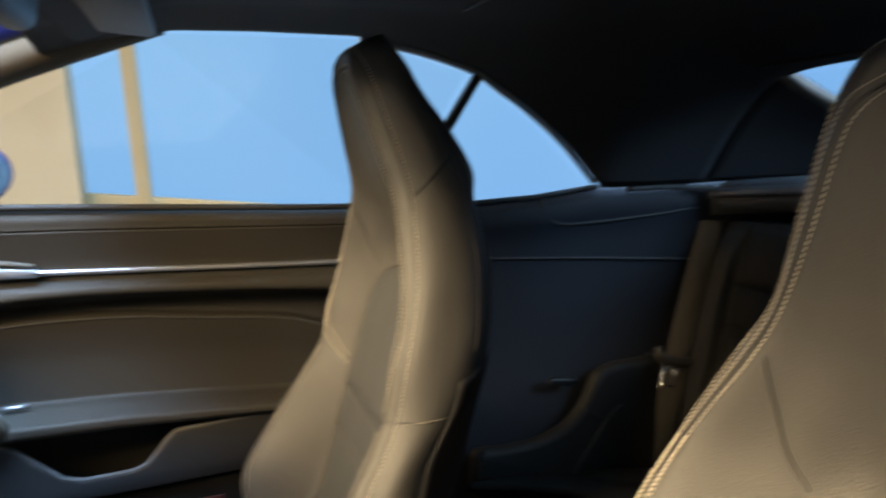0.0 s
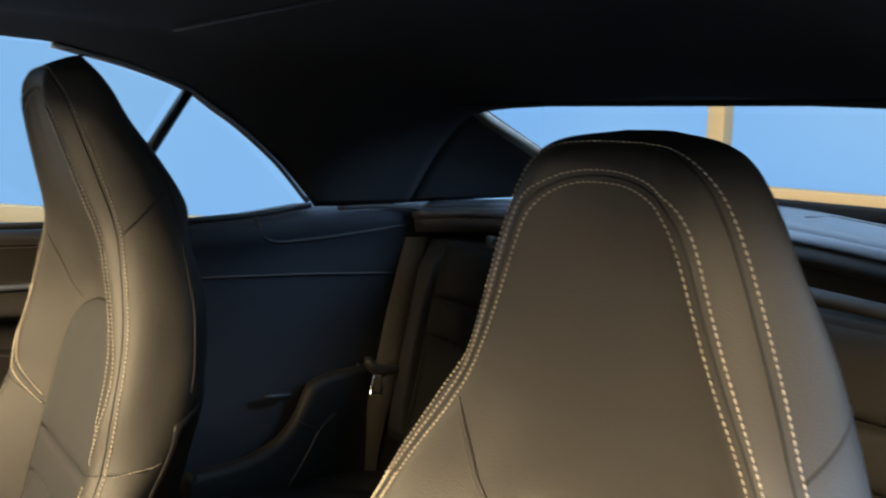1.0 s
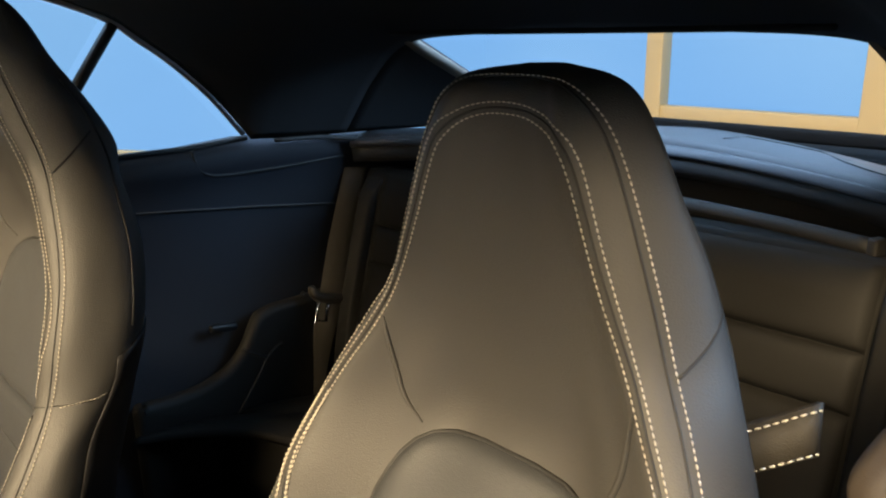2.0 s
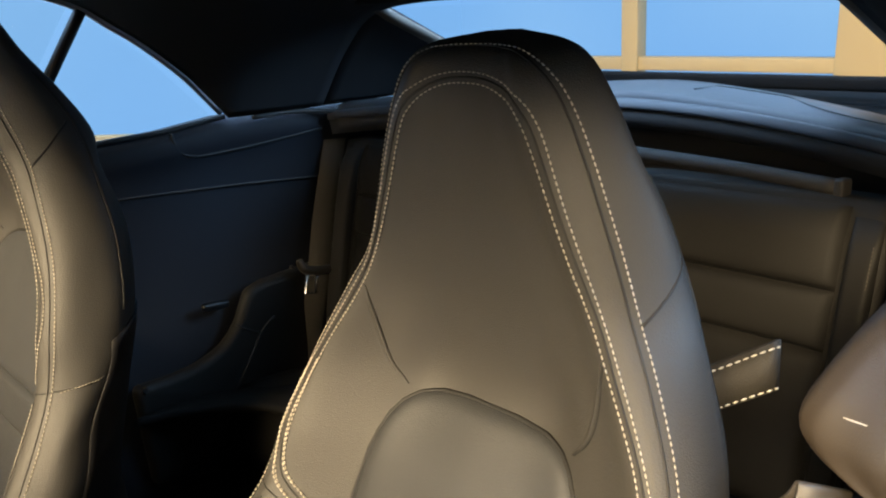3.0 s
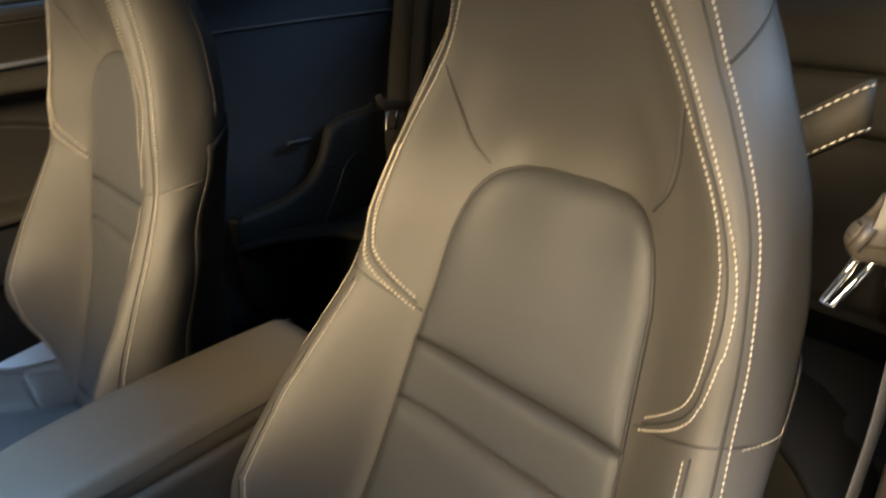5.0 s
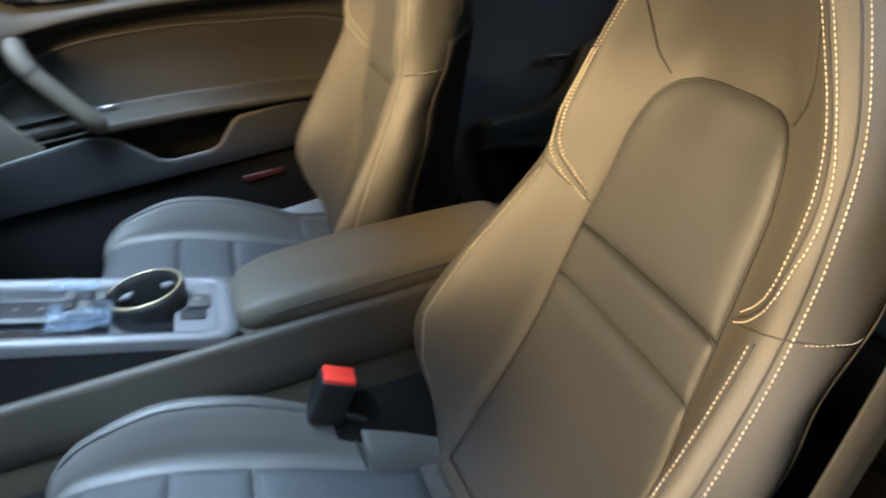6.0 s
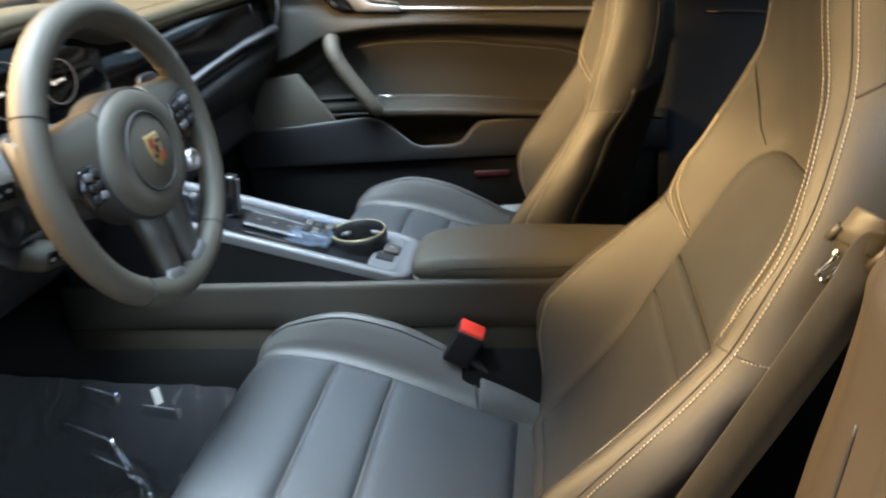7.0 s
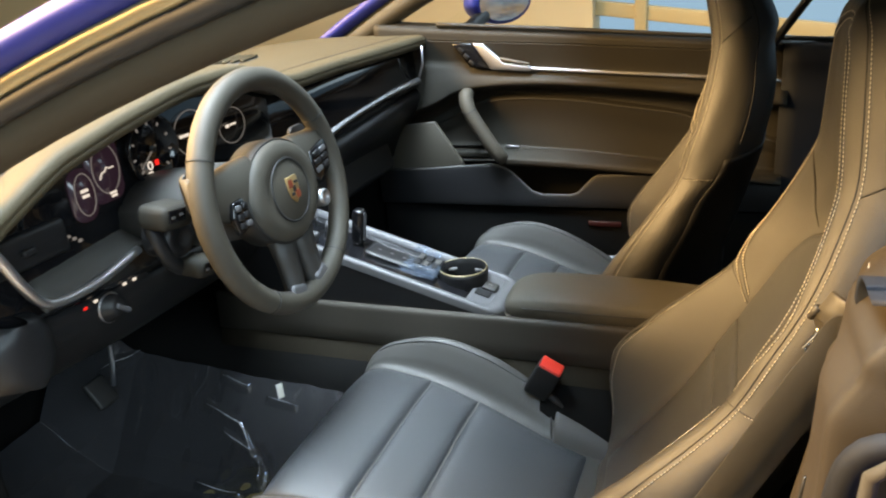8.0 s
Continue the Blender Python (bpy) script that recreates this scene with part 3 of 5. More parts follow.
def rear_seat(s, label):
    """One small rear seat; s is the side."""
    ob = thing("jump_seat", label, "car seat", "rear seats")
    def face(u, v):
        # u across, v up
        y = s * (0.16 + 0.385 * u) if s > 0 else -(0.10 + 0.365 * u)
        z = 0.42 + 0.392 * v
        x = 0.915 + 0.105 * v
        bolster = 0.012 * (max(0, u - 0.80) / 0.20) ** 2 + 0.012 * (max(0, 0.2 - u) / 0.2) ** 2
        roll = 0.012 * max(0, v - 0.9) / 0.1
        return x - bolster + roll, y, z
    def cush(v0, v1, u0=0.03, u1=0.87, h=0.009):
        rows = []
        for i in range(15):
            v = v0 + (v1 - v0) * i / 14
            rows.append([])
            for j in range(19):
                u = u0 + (u1 - u0) * j / 18
                dome = (max(0, 1 - abs(2 * j / 18 - 1) ** 6) * max(0, 1 - abs(2 * i / 14 - 1) ** 4)) ** 0.6
                x, y, z = face(u, v)
                rows[-1].append((x - 0.003 - h * dome, y, z))
        return plate(rows, (0.012, 0, 0))
    part("backrest", plate([[face(u, v) for u in np.linspace(0, 1, 20)] for v in np.linspace(0, 1, 20)], (0.05, 0, 0)), SHADED_LEATHER, ob)
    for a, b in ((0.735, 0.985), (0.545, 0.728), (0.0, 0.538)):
        part("ribbed_panel", cush(a, b), SHADED_LEATHER, ob)
    part("side_bolster", cush(0.0, 0.96, 0.89, 0.99, 0.016), SHADED_LEATHER, ob)
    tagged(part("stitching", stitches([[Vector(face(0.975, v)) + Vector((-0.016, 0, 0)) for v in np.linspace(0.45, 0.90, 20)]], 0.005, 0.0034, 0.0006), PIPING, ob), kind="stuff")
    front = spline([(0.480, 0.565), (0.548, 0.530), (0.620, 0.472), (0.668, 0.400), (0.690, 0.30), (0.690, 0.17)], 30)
    part("cushion_edge", plate([[(x + dx, s * y, z) for dx, z in ((0.0, 0.392), (0.003, 0.399), (0.010, 0.4015), (0.05, 0.400), (0.12, 0.392))] for x, y in front], (0.004, 0, -0.010)), SHADED_LEATHER, ob)
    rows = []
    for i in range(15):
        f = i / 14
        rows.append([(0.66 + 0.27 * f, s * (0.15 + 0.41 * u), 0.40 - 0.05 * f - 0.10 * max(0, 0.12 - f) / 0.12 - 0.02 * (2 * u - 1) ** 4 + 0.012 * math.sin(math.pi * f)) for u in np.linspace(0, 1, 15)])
    part("cushion", plate(rows, (0, 0, -0.06)), SHADED_LEATHER, ob)
    part("seat_box", box(0.26, 0.40, 0.12, pose(0.80, s * 0.355, 0.27), 0.02), CARPET, ob)
    return ob


rear_seat(1, "small black leather rear seat with ribbed backrest")
rear_seat(-1, "small black leather rear seat with ribbed backrest")


def ribbon(pts, width_dir, w, t=0.0016):
    """A flat strap of width w along pts."""
    d = Vector(width_dir).normalized() * (w / 2)
    return thick(sheet([[Vector(p) - d, Vector(p), Vector(p) + d] for p in pts]), t)


for s in (1, -1):
    rb = thing("rear_seat_belt", "dark rear seat belt with metal tongue hanging beside the seat", "seat belt", "rear belts")
    part("webbing", ribbon(spline([(1.012, s * 0.582, 0.812), (0.992, s * 0.580, 0.76), (0.955, s * 0.575, 0.66), (0.905, s * 0.557, 0.53), (0.875, s * 0.570, 0.40), (0.862, s * 0.575, 0.30)], 30), (0.75, -s * 0.62, 0), 0.046), WEB, rb)
    part("tongue_body", tube(spline([(0.862, s * 0.548, 0.594), (0.866, s * 0.545, 0.578), (0.880, s * 0.542, 0.568), (0.905, s * 0.541, 0.561), (0.930, s * 0.543, 0.556), (0.940, s * 0.548, 0.560)], 24), [0.006 + 0.008 * math.sin(math.pi * (k + 0.5) / 24) ** 0.5 for k in range(24)], 10, flat=0.75), WEB_PLASTIC, rb, "grey-brown belt tongue handle")
    ring = tube([(x, s * 0.541, z) for x, z in ((0.872, 0.562), (0.863, 0.524), (0.887, 0.515), (0.896, 0.556))], 0.0042, 6)
    part("tongue", ring, CHROME, rb, "bright metal belt tongue")
    part("belt_hook", tube([(0.872, s * 0.592, 0.53), (0.868, s * 0.596, 0.556), (0.868, s * 0.588, 0.57)], 0.005, 6), PLASTIC, rb)
    # side pocket and armrest moulding of the quarter trim
    arm = spline([(0.50, 0.452), (0.560, 0.446), (0.613, 0.446), (0.651, 0.453), (0.686, 0.467), (0.719, 0.497), (0.739, 0.532), (0.756, 0.556), (0.790, 0.566)], 36)
    moulding = [tuple(q) for q in arm] + [(0.96, 0.566), (0.96, 0.24), (0.50, 0.24)]
    lo, hi = (0.572, 0.606) if s > 0 else (-0.606, -0.572)
    part("quarter_moulding", slab(moulding, "y", lo, hi, 0.016, 5), SHADED_LEATHER, car, "dark moulded panel beside the rear seat")
    part("moulding_seam", tube([(0.712, s * 0.5715, 0.500), (0.738, s * 0.5712, 0.480), (0.766, s * 0.5712, 0.463)], 0.0022, 5), RUBBER, car)
    part("moulding_seam", tube(spline([(0.800, s * 0.5712, 0.486), (0.785, s * 0.5712, 0.480), (0.764, s * 0.5712, 0.463), (0.745, s * 0.5712, 0.435), (0.719, s * 0.5712, 0.402), (0.674, s * 0.5712, 0.345)], 20), 0.0026, 5), RUBBER, car)
    part("release_lever", box(0.058, 0.014, 0.016, pose(0.695, s * 0.605, 0.539, 0, 9, 0), 0.006), PLASTIC, car, "small dark lever")
    part("flap_gap", tube(spline([(x, s * (qy(x) - 0.009), z) for x, z in ((0.682, 0.878), (0.685, 0.860), (0.697, 0.838), (0.722, 0.828), (0.774, 0.826), (0.865, 0.829), (0.99, 0.838))], 40), 0.0032, 6), RUBBER, car)
    part("belt_rail", tube(spline([(0.84, s * 0.606, 0.884), (0.92, s * 0.592, 0.883), (0.98, s * 0.578, 0.876), (1.03, s * 0.55, 0.868)], 16), 0.008, 8, flat=0.6), TRIM, car, "dark rail below the roof lining")
    part("trim_seam", tube([(x, s * (qy(x) - 0.006), np.interp(x, (0.577, 0.971), (0.779, 0.740))) for x in np.linspace(0.53, 0.97, 12)], 0.002, 5), TRIM, car)

# ---- passenger door fittings ----
part("pull_handle", tube(spline([(-0.322, 0.650, 0.776), (-0.320, 0.622, 0.772), (-0.306, 0.606, 0.735), (-0.268, 0.604, 0.672), (-0.240, 0.608, 0.628), (-0.226, 0.622, 0.604)], 30), [0.012, 0.016] + [0.0185] * 25 + [0.018, 0.017, 0.016], 14, flat=0.9), LEATHER_LIT, door, "padded pull handle")
part("handle_seam", tube([(-0.306 + 0.0190 * math.cos(t) * 0.86, 0.606 + 0.0190 * math.sin(t), 0.735 + 0.0190 * math.cos(t) * 0.42) for t in np.linspace(0, 2 * math.pi, 17)[:-1]], 0.0010, 5, closed=True), RUBBER, door)
part("release_plate", slab([(-0.301, 0.904), (-0.272, 0.902), (-0.218, 0.853), (-0.150, 0.843), (-0.150, 0.829), (-0.255, 0.836)], "y", 0.641, 0.656, 0.004), SILVER, door, "silver door release plate")
part("release_lever", slab([(-0.232, 0.866), (-0.222, 0.866), (-0.154, 0.850), (-0.154, 0.846), (-0.222, 0.857)], "y", 0.639, 0.654, 0.002), LEATHER_LIT, door, "dark release lever")
part("switch_panel", slab([(-0.358, 0.906), (-0.305, 0.904), (-0.258, 0.839), (-0.310, 0.844)], "y", 0.642, 0.656, 0.003), GLOSS, door, "gloss black switch panel")
for k in range(3):
    part("switch", box(0.016, 0.006, 0.010, pose(-0.332 + 0.014 * k, 0.641, 0.888 - 0.016 * k, 0, 42, 0), 0.002), PLASTIC, door)
pocket_top = [(-0.60, 0.566), (-0.462, 0.570), (-0.264, 0.586), (-0.228, 0.578), (-0.212, 0.568), (-0.155, 0.514), (-0.125, 0.505), (-0.052, 0.506), (-0.030, 0.513), (0.006, 0.552), (0.018, 0.561), (0.10, 0.564), (0.19, 0.566), (0.45, 0.556)]
part("pocket_rim", tube([(x, 0.632, z) for x, z in pocket_top], 0.005, 8), TRIM, door)
part("door_pocket", slab(pocket_top + [(0.45, 0.480), (-0.60, 0.470)], "y", 0.627, 0.642, 0.003), PLASTIC, door, "dark map pocket")
part("lower_panel", slab([(-0.60, 0.478), (0.45, 0.486), (0.45, 0.22), (-0.60, 0.22)], "y", 0.640, 0.660, 0.008), CARPET, door, "black lower door panel")
part("door_lamp", box(0.085, 0.005, 0.013, pose(0.036, 0.637, 0.430), 0.002), REDLAMP, door, "red door reflector")
part("pull_pin", tube([(-0.226, 0.650, 0.634), (-0.190, 0.650, 0.632)], 0.0035, 6), SILVER, door)
part("speaker_panel", slab([(-0.56, 0.690), (-0.420, 0.702), (-0.341, 0.580), (-0.56, 0.566)], "y", 0.636, 0.652, 0.004), LEATHER_LIT, door)
tagged(part("door_sill_cover", box(0.50, 0.10, 0.012, pose(0.08, 0.640, 0.335, 38, -3, 0), 0.004), SHELF, None), "pale sill plate beside the passenger seat", "sill plate")

# ---- exterior mirror ----
mirror = thing("door_mirror", "blue door mirror reflecting the showroom", "mirror")
MM = Matrix.Translation((-0.285, 0.90, 0.985)) @ pose(0, 0, 0, 0, 0, -32)
part("mirror_shell", sheet([[MM @ Vector((-dx, r * 0.105 * math.cos(t), r * 0.060 * math.sin(t))) for t in np.linspace(0, 2 * math.pi, 25)[:-1]] for dx, r in ((0.0, 0.9), (0.0, 1.0), (0.03, 1.0), (0.07, 0.86), (0.095, 0.55), (0.10, 0.1))], closed=True, caps=True), PAINT, mirror)
part("mirror_glass", sheet([[MM @ Vector((0.004, r * 0.094 * math.cos(t), r * 0.051 * math.sin(t))) for t in np.linspace(0, 2 * math.pi, 25)[:-1]] for r in (1.0, 0.05)], closed=True, caps=True), CHROME, mirror, "mirror glass", flat=True)
part("mirror_foot", tube([(-0.33, 0.85, 0.955), (-0.35, 0.78, 0.93), (-0.38, 0.72, 0.92)], 0.02, 8), PLASTIC, mirror)

# ---- dashboard ----
dash = thing("dashboard", "black leather dashboard with instruments and silver trim", "dashboard")
lip_y = (-0.68, -0.65, -0.55, -0.443, -0.319, -0.262, -0.18, -0.10, -0.02, 0.05, 0.12, 0.30, 0.62, 0.68)
lip_z = (0.868, 0.884, 0.928, 0.951, 0.971, 0.977, 0.978, 0.972, 0.950, 0.928, 0.921, 0.921, 0.930, 0.930)
lip_x = (-0.46, -0.46, -0.46, -0.46, -0.46, -0.46, -0.462, -0.47, -0.49, -0.50, -0.503, -0.503, -0.440, -0.43)
def dash_row(y):
    xe, ze = float(np.interp(y, lip_y, lip_x)), float(np.interp(y, lip_y, lip_z))
    return spline([(-1.10, y, 0.890), (-0.98, y, 0.915), (-0.80, y, 0.930), (-0.66, y, 0.5 * 0.935 + 0.5 * ze), (xe - 0.06, y, ze + 0.001), (xe - 0.012, y, ze), (xe, y, ze - 0.008), (xe - 0.001, y, ze - 0.020), (xe - 0.02, y, ze - 0.028), (xe - 0.07, y, ze - 0.036)], 40)
sm = spline(np.array([np.array(dash_row(y)).ravel() for y in np.linspace(-0.68, 0.68, 40)]), 80)
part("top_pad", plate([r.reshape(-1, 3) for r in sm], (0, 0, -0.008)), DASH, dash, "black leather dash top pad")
# recessed black fascia
def fascia_row(y):
    ze = float(np.interp(y, lip_y, lip_z))
    low = float(np.interp(y, (-0.68, -0.60, -0.40, 0.0, 0.085, 0.25, 0.62, 0.68), (0.75, 0.72, 0.70, 0.70, 0.735, 0.772, 0.812, 0.815)))
    x = float(np.interp(y, (-0.68, -0.1, 0.1, 0.62), (-0.535, -0.535, -0.535, -0.475)))
    return [(x, y, ze - 0.02), (x, y, 0.5 * (ze + low)), (x + 0.012, y, low), (x + 0.012, y, low - 0.02)]
part("fascia", plate([fascia_row(y) for y in np.linspace(-0.68, 0.68, 50)], (-0.01, 0, 0)), GLOSS, dash, "gloss black dashboard panel", )
part("trim_bar", tube(spline([(-0.520, 0.02, 0.715), (-0.515, 0.085, 0.735), (-0.510, 0.25, 0.774), (-0.490, 0.45, 0.800), (-0.450, 0.62, 0.818)], 24), 0.011, 8, flat=0.7), SILVER, dash, "satin silver trim bar")
part("end_trim", tube([(-0.45, 0.625, 0.818), (-0.437, 0.632, 0.86), (-0.436, 0.632, 0.905)], 0.003, 6), SILVER, dash)
def low_row(y):
    low = float(np.interp(y, (-0.68, -0.60, -0.40, 0.0, 0.085, 0.25, 0.62, 0.68), (0.745, 0.72, 0.70, 0.69, 0.715, 0.755, 0.797, 0.80)))
    x = float(np.interp(y, (-0.68, 0.1, 0.62), (-0.53, -0.53, -0.47)))
    return spline([(x - 0.01, y, low), (x + 0.012, y, low - 0.02), (x + 0.0, y, low - 0.06), (x - 0.05, y, low - 0.12), (x - 0.12, y, 0.56), (x - 0.30, y, 0.52)], 22)
part("lower_pad", plate([low_row(y) for y in np.linspace(-0.68, 0.68, 40)], (-0.01, 0, -0.004)), PLASTIC, dash)
part("glove_box", box(0.10, 0.40, 0.17, pose(-0.585, 0.38, 0.66, 0, -16, 0), 0.02), PLASTIC, dash, "dark glove box lid")
# dash top vent with slats
pad_tree = BVHTree.FromBMesh(plate([r.reshape(-1, 3) for r in sm], (0, 0, -0.008)))
def on_dash(x, y, lift):
    hit = pad_tree.ray_cast(Vector((x, y, 1.4)), Vector((0, 0, -1)))[0]
    return (x, y, hit.z + lift)
VC, VM = Vector((-0.835, 0.265, 0)), pose(0, 0, 0, 0, 0, 12)
def vent_at(a, b, lift):
    q = VC + VM.to_3x3() @ Vector((a, b, 0))
    return on_dash(q.x, q.y, lift)
vent = part("dash_vent", plate([[vent_at(0.118 * r * math.copysign(abs(math.cos(t)) ** 0.6, math.cos(t)), 0.078 * r * math.copysign(abs(math.sin(t)) ** 0.6, math.sin(t)), 0.0006) for t in np.linspace(0, 2 * math.pi, 41)] for r in (0.02, 0.5, 1.0)], (0, 0, -0.004)), RUBBER, dash, "black speaker grille")
for k in range(13):
    a = -0.105 + 0.0175 * k
    w = 0.072 * (1 - abs(a / 0.118) ** 3.0) ** 0.4
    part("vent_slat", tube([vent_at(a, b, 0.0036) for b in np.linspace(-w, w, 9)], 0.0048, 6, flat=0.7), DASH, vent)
part("dash_seam", tube([on_dash(float(np.interp(y, lip_y, lip_x)) - 0.055, y, 0.0003) for y in np.linspace(-0.66, 0.66, 90)], 0.0009, 5), RUBBER, dash)
# instruments
GX, GZ = -0.522, 0.868
cluster = part("instrument_panel", slab([(-0.575, 0.815), (-0.11 + 0.09, 0.79), (0.03, 0.80), (0.03, 0.885), (-0.04, 0.925), (-0.32, 0.945), (-0.45, 0.932), (-0.56, 0.885)], "x", GX - 0.012, GX - 0.006, 0.002), GLOSS, dash, "dark digital instrument panel")
def ring(y, z, r, mat, name="dial_ring", t=0.0009, parent=cluster, x=GX):
    return part(name, tube([(x, y + r * math.cos(a), z + r * math.sin(a)) for a in np.linspace(0, 2 * math.pi, 49)[:-1]], t, 5, closed=True), mat, parent)
def bar(y, z, w, h, mat, parent=cluster, tilt=0, name="readout", x=GX):
    return part(name, box(0.0012, w, h, pose(x + 0.001, y, z, tilt, 0, 0)), mat, parent, flat=True)
for y, z, w, h in ((-0.418, 0.868, 0.066, 0.094), (-0.466, 0.845, 0.046, 0.078)):
    part("screen", slab([(y + a, z + b) for a, b in rounded(w, h, 0.02)], "x", GX - 0.006, GX - 0.003), SCREEN, cluster, "dim purple display")
def oval(y, z, ry, rz, mat, name="dial_ring", t=0.0008):
    return part(name, tube([(GX, y + ry * math.cos(a), z + rz * math.sin(a)) for a in np.linspace(0, 2 * math.pi, 49)[:-1]], t, 5, closed=True), mat, cluster)
oval(-0.417, 0.871, 0.026, 0.037, GLOWDIM)
oval(-0.465, 0.846, 0.018, 0.031, GLOWDIM)
part("trace", tube([(GX, y, z) for y, z in ((-0.432, 0.858), (-0.427, 0.866), (-0.420, 0.868), (-0.416, 0.873), (-0.411, 0.870), (-0.402, 0.871))], 0.0011, 5), GLOW, cluster, "white trace on the display")
bar(-0.466, 0.852, 0.013, 0.0045, GLOW)
bar(-0.465, 0.844, 0.012, 0.0045, GLOW)
bar(-0.414, 0.834, 0.013, 0.0035, GLOW)
bar(-0.413, 0.829, 0.011, 0.0035, GLOW)
part("tachometer_rim", lathe([(0.056, 0.0), (0.056, 0.012), (0.0525, 0.013), (0.051, 0.002), (0.010, 0.001)], 48, Matrix.Translation((GX - 0.004, -0.317, 0.874)) @ pose(0, 0, 0, 0, 90, 0)), GLOSS, cluster, "round black tachometer")
oval(-0.317, 0.874, 0.0535, 0.0535, TRIM, "bezel", 0.0012)
for k in range(9):
    a = radians(225 - 270 * k / 8)
    part("tick", box(0.001, 0.003, 0.006, Matrix.Translation((GX + 0.001, -0.317 + 0.042 * math.cos(a), 0.874 + 0.042 * math.sin(a))) @ Euler((a - math.pi / 2, 0, 0)).to_matrix().to_4x4()), GLOWDIM, cluster)
part("needle", tube([(GX + 0.004, -0.311, 0.880), (GX + 0.004, -0.350, 0.850)], [0.0014, 0.0006], 5), GLOWDIM, cluster)
part("needle_hub", lathe([(0.006, 0.0), (0.006, 0.004), (0.001, 0.005)], 16, Matrix.Translation((GX + 0.001, -0.317, 0.875)) @ pose(0, 0, 0, 0, 90, 0)), RUBBER, cluster)
oval(-0.327, 0.850, 0.0048, 0.0062, GLOW, "digit", 0.0013)
bar(-0.312, 0.852, 0.0075, 0.0085, GLOWRED)
bar(-0.330, 0.840, 0.010, 0.0022, GLOW)
oval(-0.216, 0.877, 0.043, 0.038, GLOWDIM)
oval(-0.102, 0.864, 0.039, 0.032, GLOWDIM)
bar(-0.236, 0.876, 0.024, 0.0050, GLOW)
bar(-0.118, 0.865, 0.010, 0.0055, GLOW)
bar(-0.101, 0.866, 0.018, 0.0036, GLOW)
# left air vent, its silver frame and the lower shelf
part("air_vent", box(0.03, 0.13, 0.05, pose(-0.535, -0.575, 0.805, 0, 0, 0), 0.008), PLASTIC, dash, "black side air vent")
part("vent_knob", box(0.012, 0.020, 0.010, pose(-0.515, -0.585, 0.806), 0.003), PLASTIC, dash)
for k in range(4):
    part("switch_mark", box(0.002, 0.006, 0.004, pose(-0.523, -0.520 + 0.009 * k, 0.805 - 0.006 * k)), GLOWDIM, dash, flat=True)
part("vent_frame", tube(spline([(-0.49, -0.670, 0.868), (-0.492, -0.644, 0.820), (-0.494, -0.625, 0.779), (-0.495, -0.605, 0.746), (-0.495, -0.577, 0.732), (-0.495, -0.507, 0.730), (-0.495, -0.42, 0.746)], 30), 0.0085, 8, flat=0.8), SILVER, dash, "silver frame")
part("knee_shelf", plate([[(-0.496, y, 0.734 + 0.11 * (y + 0.58)), (-0.52, y, 0.752 + 0.09 * (y + 0.58)), (-0.545, y, 0.785)] for y in np.linspace(-0.60, -0.40, 8)], (0, 0, -0.006)), LEATHER, dash)
part("switch_panel", box(0.03, 0.24, 0.045, pose(-0.538, -0.50, 0.676, 0, 12, 0), 0.01), PLASTIC, dash)
knob = part("light_switch", lathe([(0.024, 0.0), (0.024, 0.010), (0.019, 0.012), (0.016, 0.030), (0.004, 0.031)], 24, Matrix.Translation((-0.528, -0.478, 0.674)) @ pose(0, 0, 0, 0, 80, 0)), PLASTIC, dash, "round headlight switch")
ring(-0.478, 0.674, 0.022, SILVER, "switch_ring", 0.0017, knob, -0.517)
part("switch_tab", box(0.012, 0.030, 0.008, pose(-0.500, -0.472, 0.672, -38, 0, 0), 0.003), SATIN, knob, "satin switch tab")
for y, z, m in ((-0.520, 0.692, GLOWRED), (-0.499, 0.694, GLOW), (-0.439, 0.695, GLOW), (-0.418, 0.694, GLOW)):
    part("switch_mark", box(0.002, 0.007, 0.004, pose(-0.519, y, z)), m, dash, flat=True)
part("knee_pad", sheet([[(-0.53 + 0.05 * math.cos(a), -0.645 + 0.060 * math.sin(a) * c, 0.688 + 0.045 * b) for a in np.linspace(-1.6, 1.6, 14)] for b, c in ((-1, 0.3), (-0.85, 0.75), (-0.4, 0.97), (0, 1), (0.5, 0.97), (0.9, 0.7), (1, 0.3))]), PLASTIC, dash)

# ---- steering wheel ----
wheel = thing("steering_wheel", "black leather steering wheel with three dark spokes", "steering wheel", at=(-0.293, -0.325, 0.814))
WM = pose(0, 0, 0, 0, -9, 0)
wp = lambda pts: [WM @ Vector(p) for p in pts]
def wpart(name, bm, mat, parent=wheel, label="", flat=False):
    bmesh.ops.transform(bm, matrix=WM, verts=bm.verts[:])
    return part(name, bm, mat, parent, label, flat)
rim = wpart("rim", tube([(0, 0.168 * math.cos(a), 0.168 * math.sin(a)) for a in np.linspace(0, 2 * math.pi, 97)[:-1]], 0.0175, 14, closed=True), LEATHER_RIM)
for a in (150, 30, 235, 305):
    c, sn = math.cos(radians(a)), math.sin(radians(a))
    wpart("rim_seam", tube([(0.0178 * math.cos(t), (0.168 + 0.0178 * math.sin(t)) * c, (0.168 + 0.0178 * math.sin(t)) * sn) for t in np.linspace(0, 2 * math.pi, 17)[:-1]], 0.0009, 5, closed=True), RUBBER, rim)
HUB = Matrix.Diagonal((1, 1.16, 1, 1)) @ pose(0, 0, 0, 0, 90, 0)
wpart("hub_gap", lathe([(0.079, -0.03), (0.079, 0.004), (0.076, 0.008), (0.002, 0.008)], 40, HUB), RUBBER)
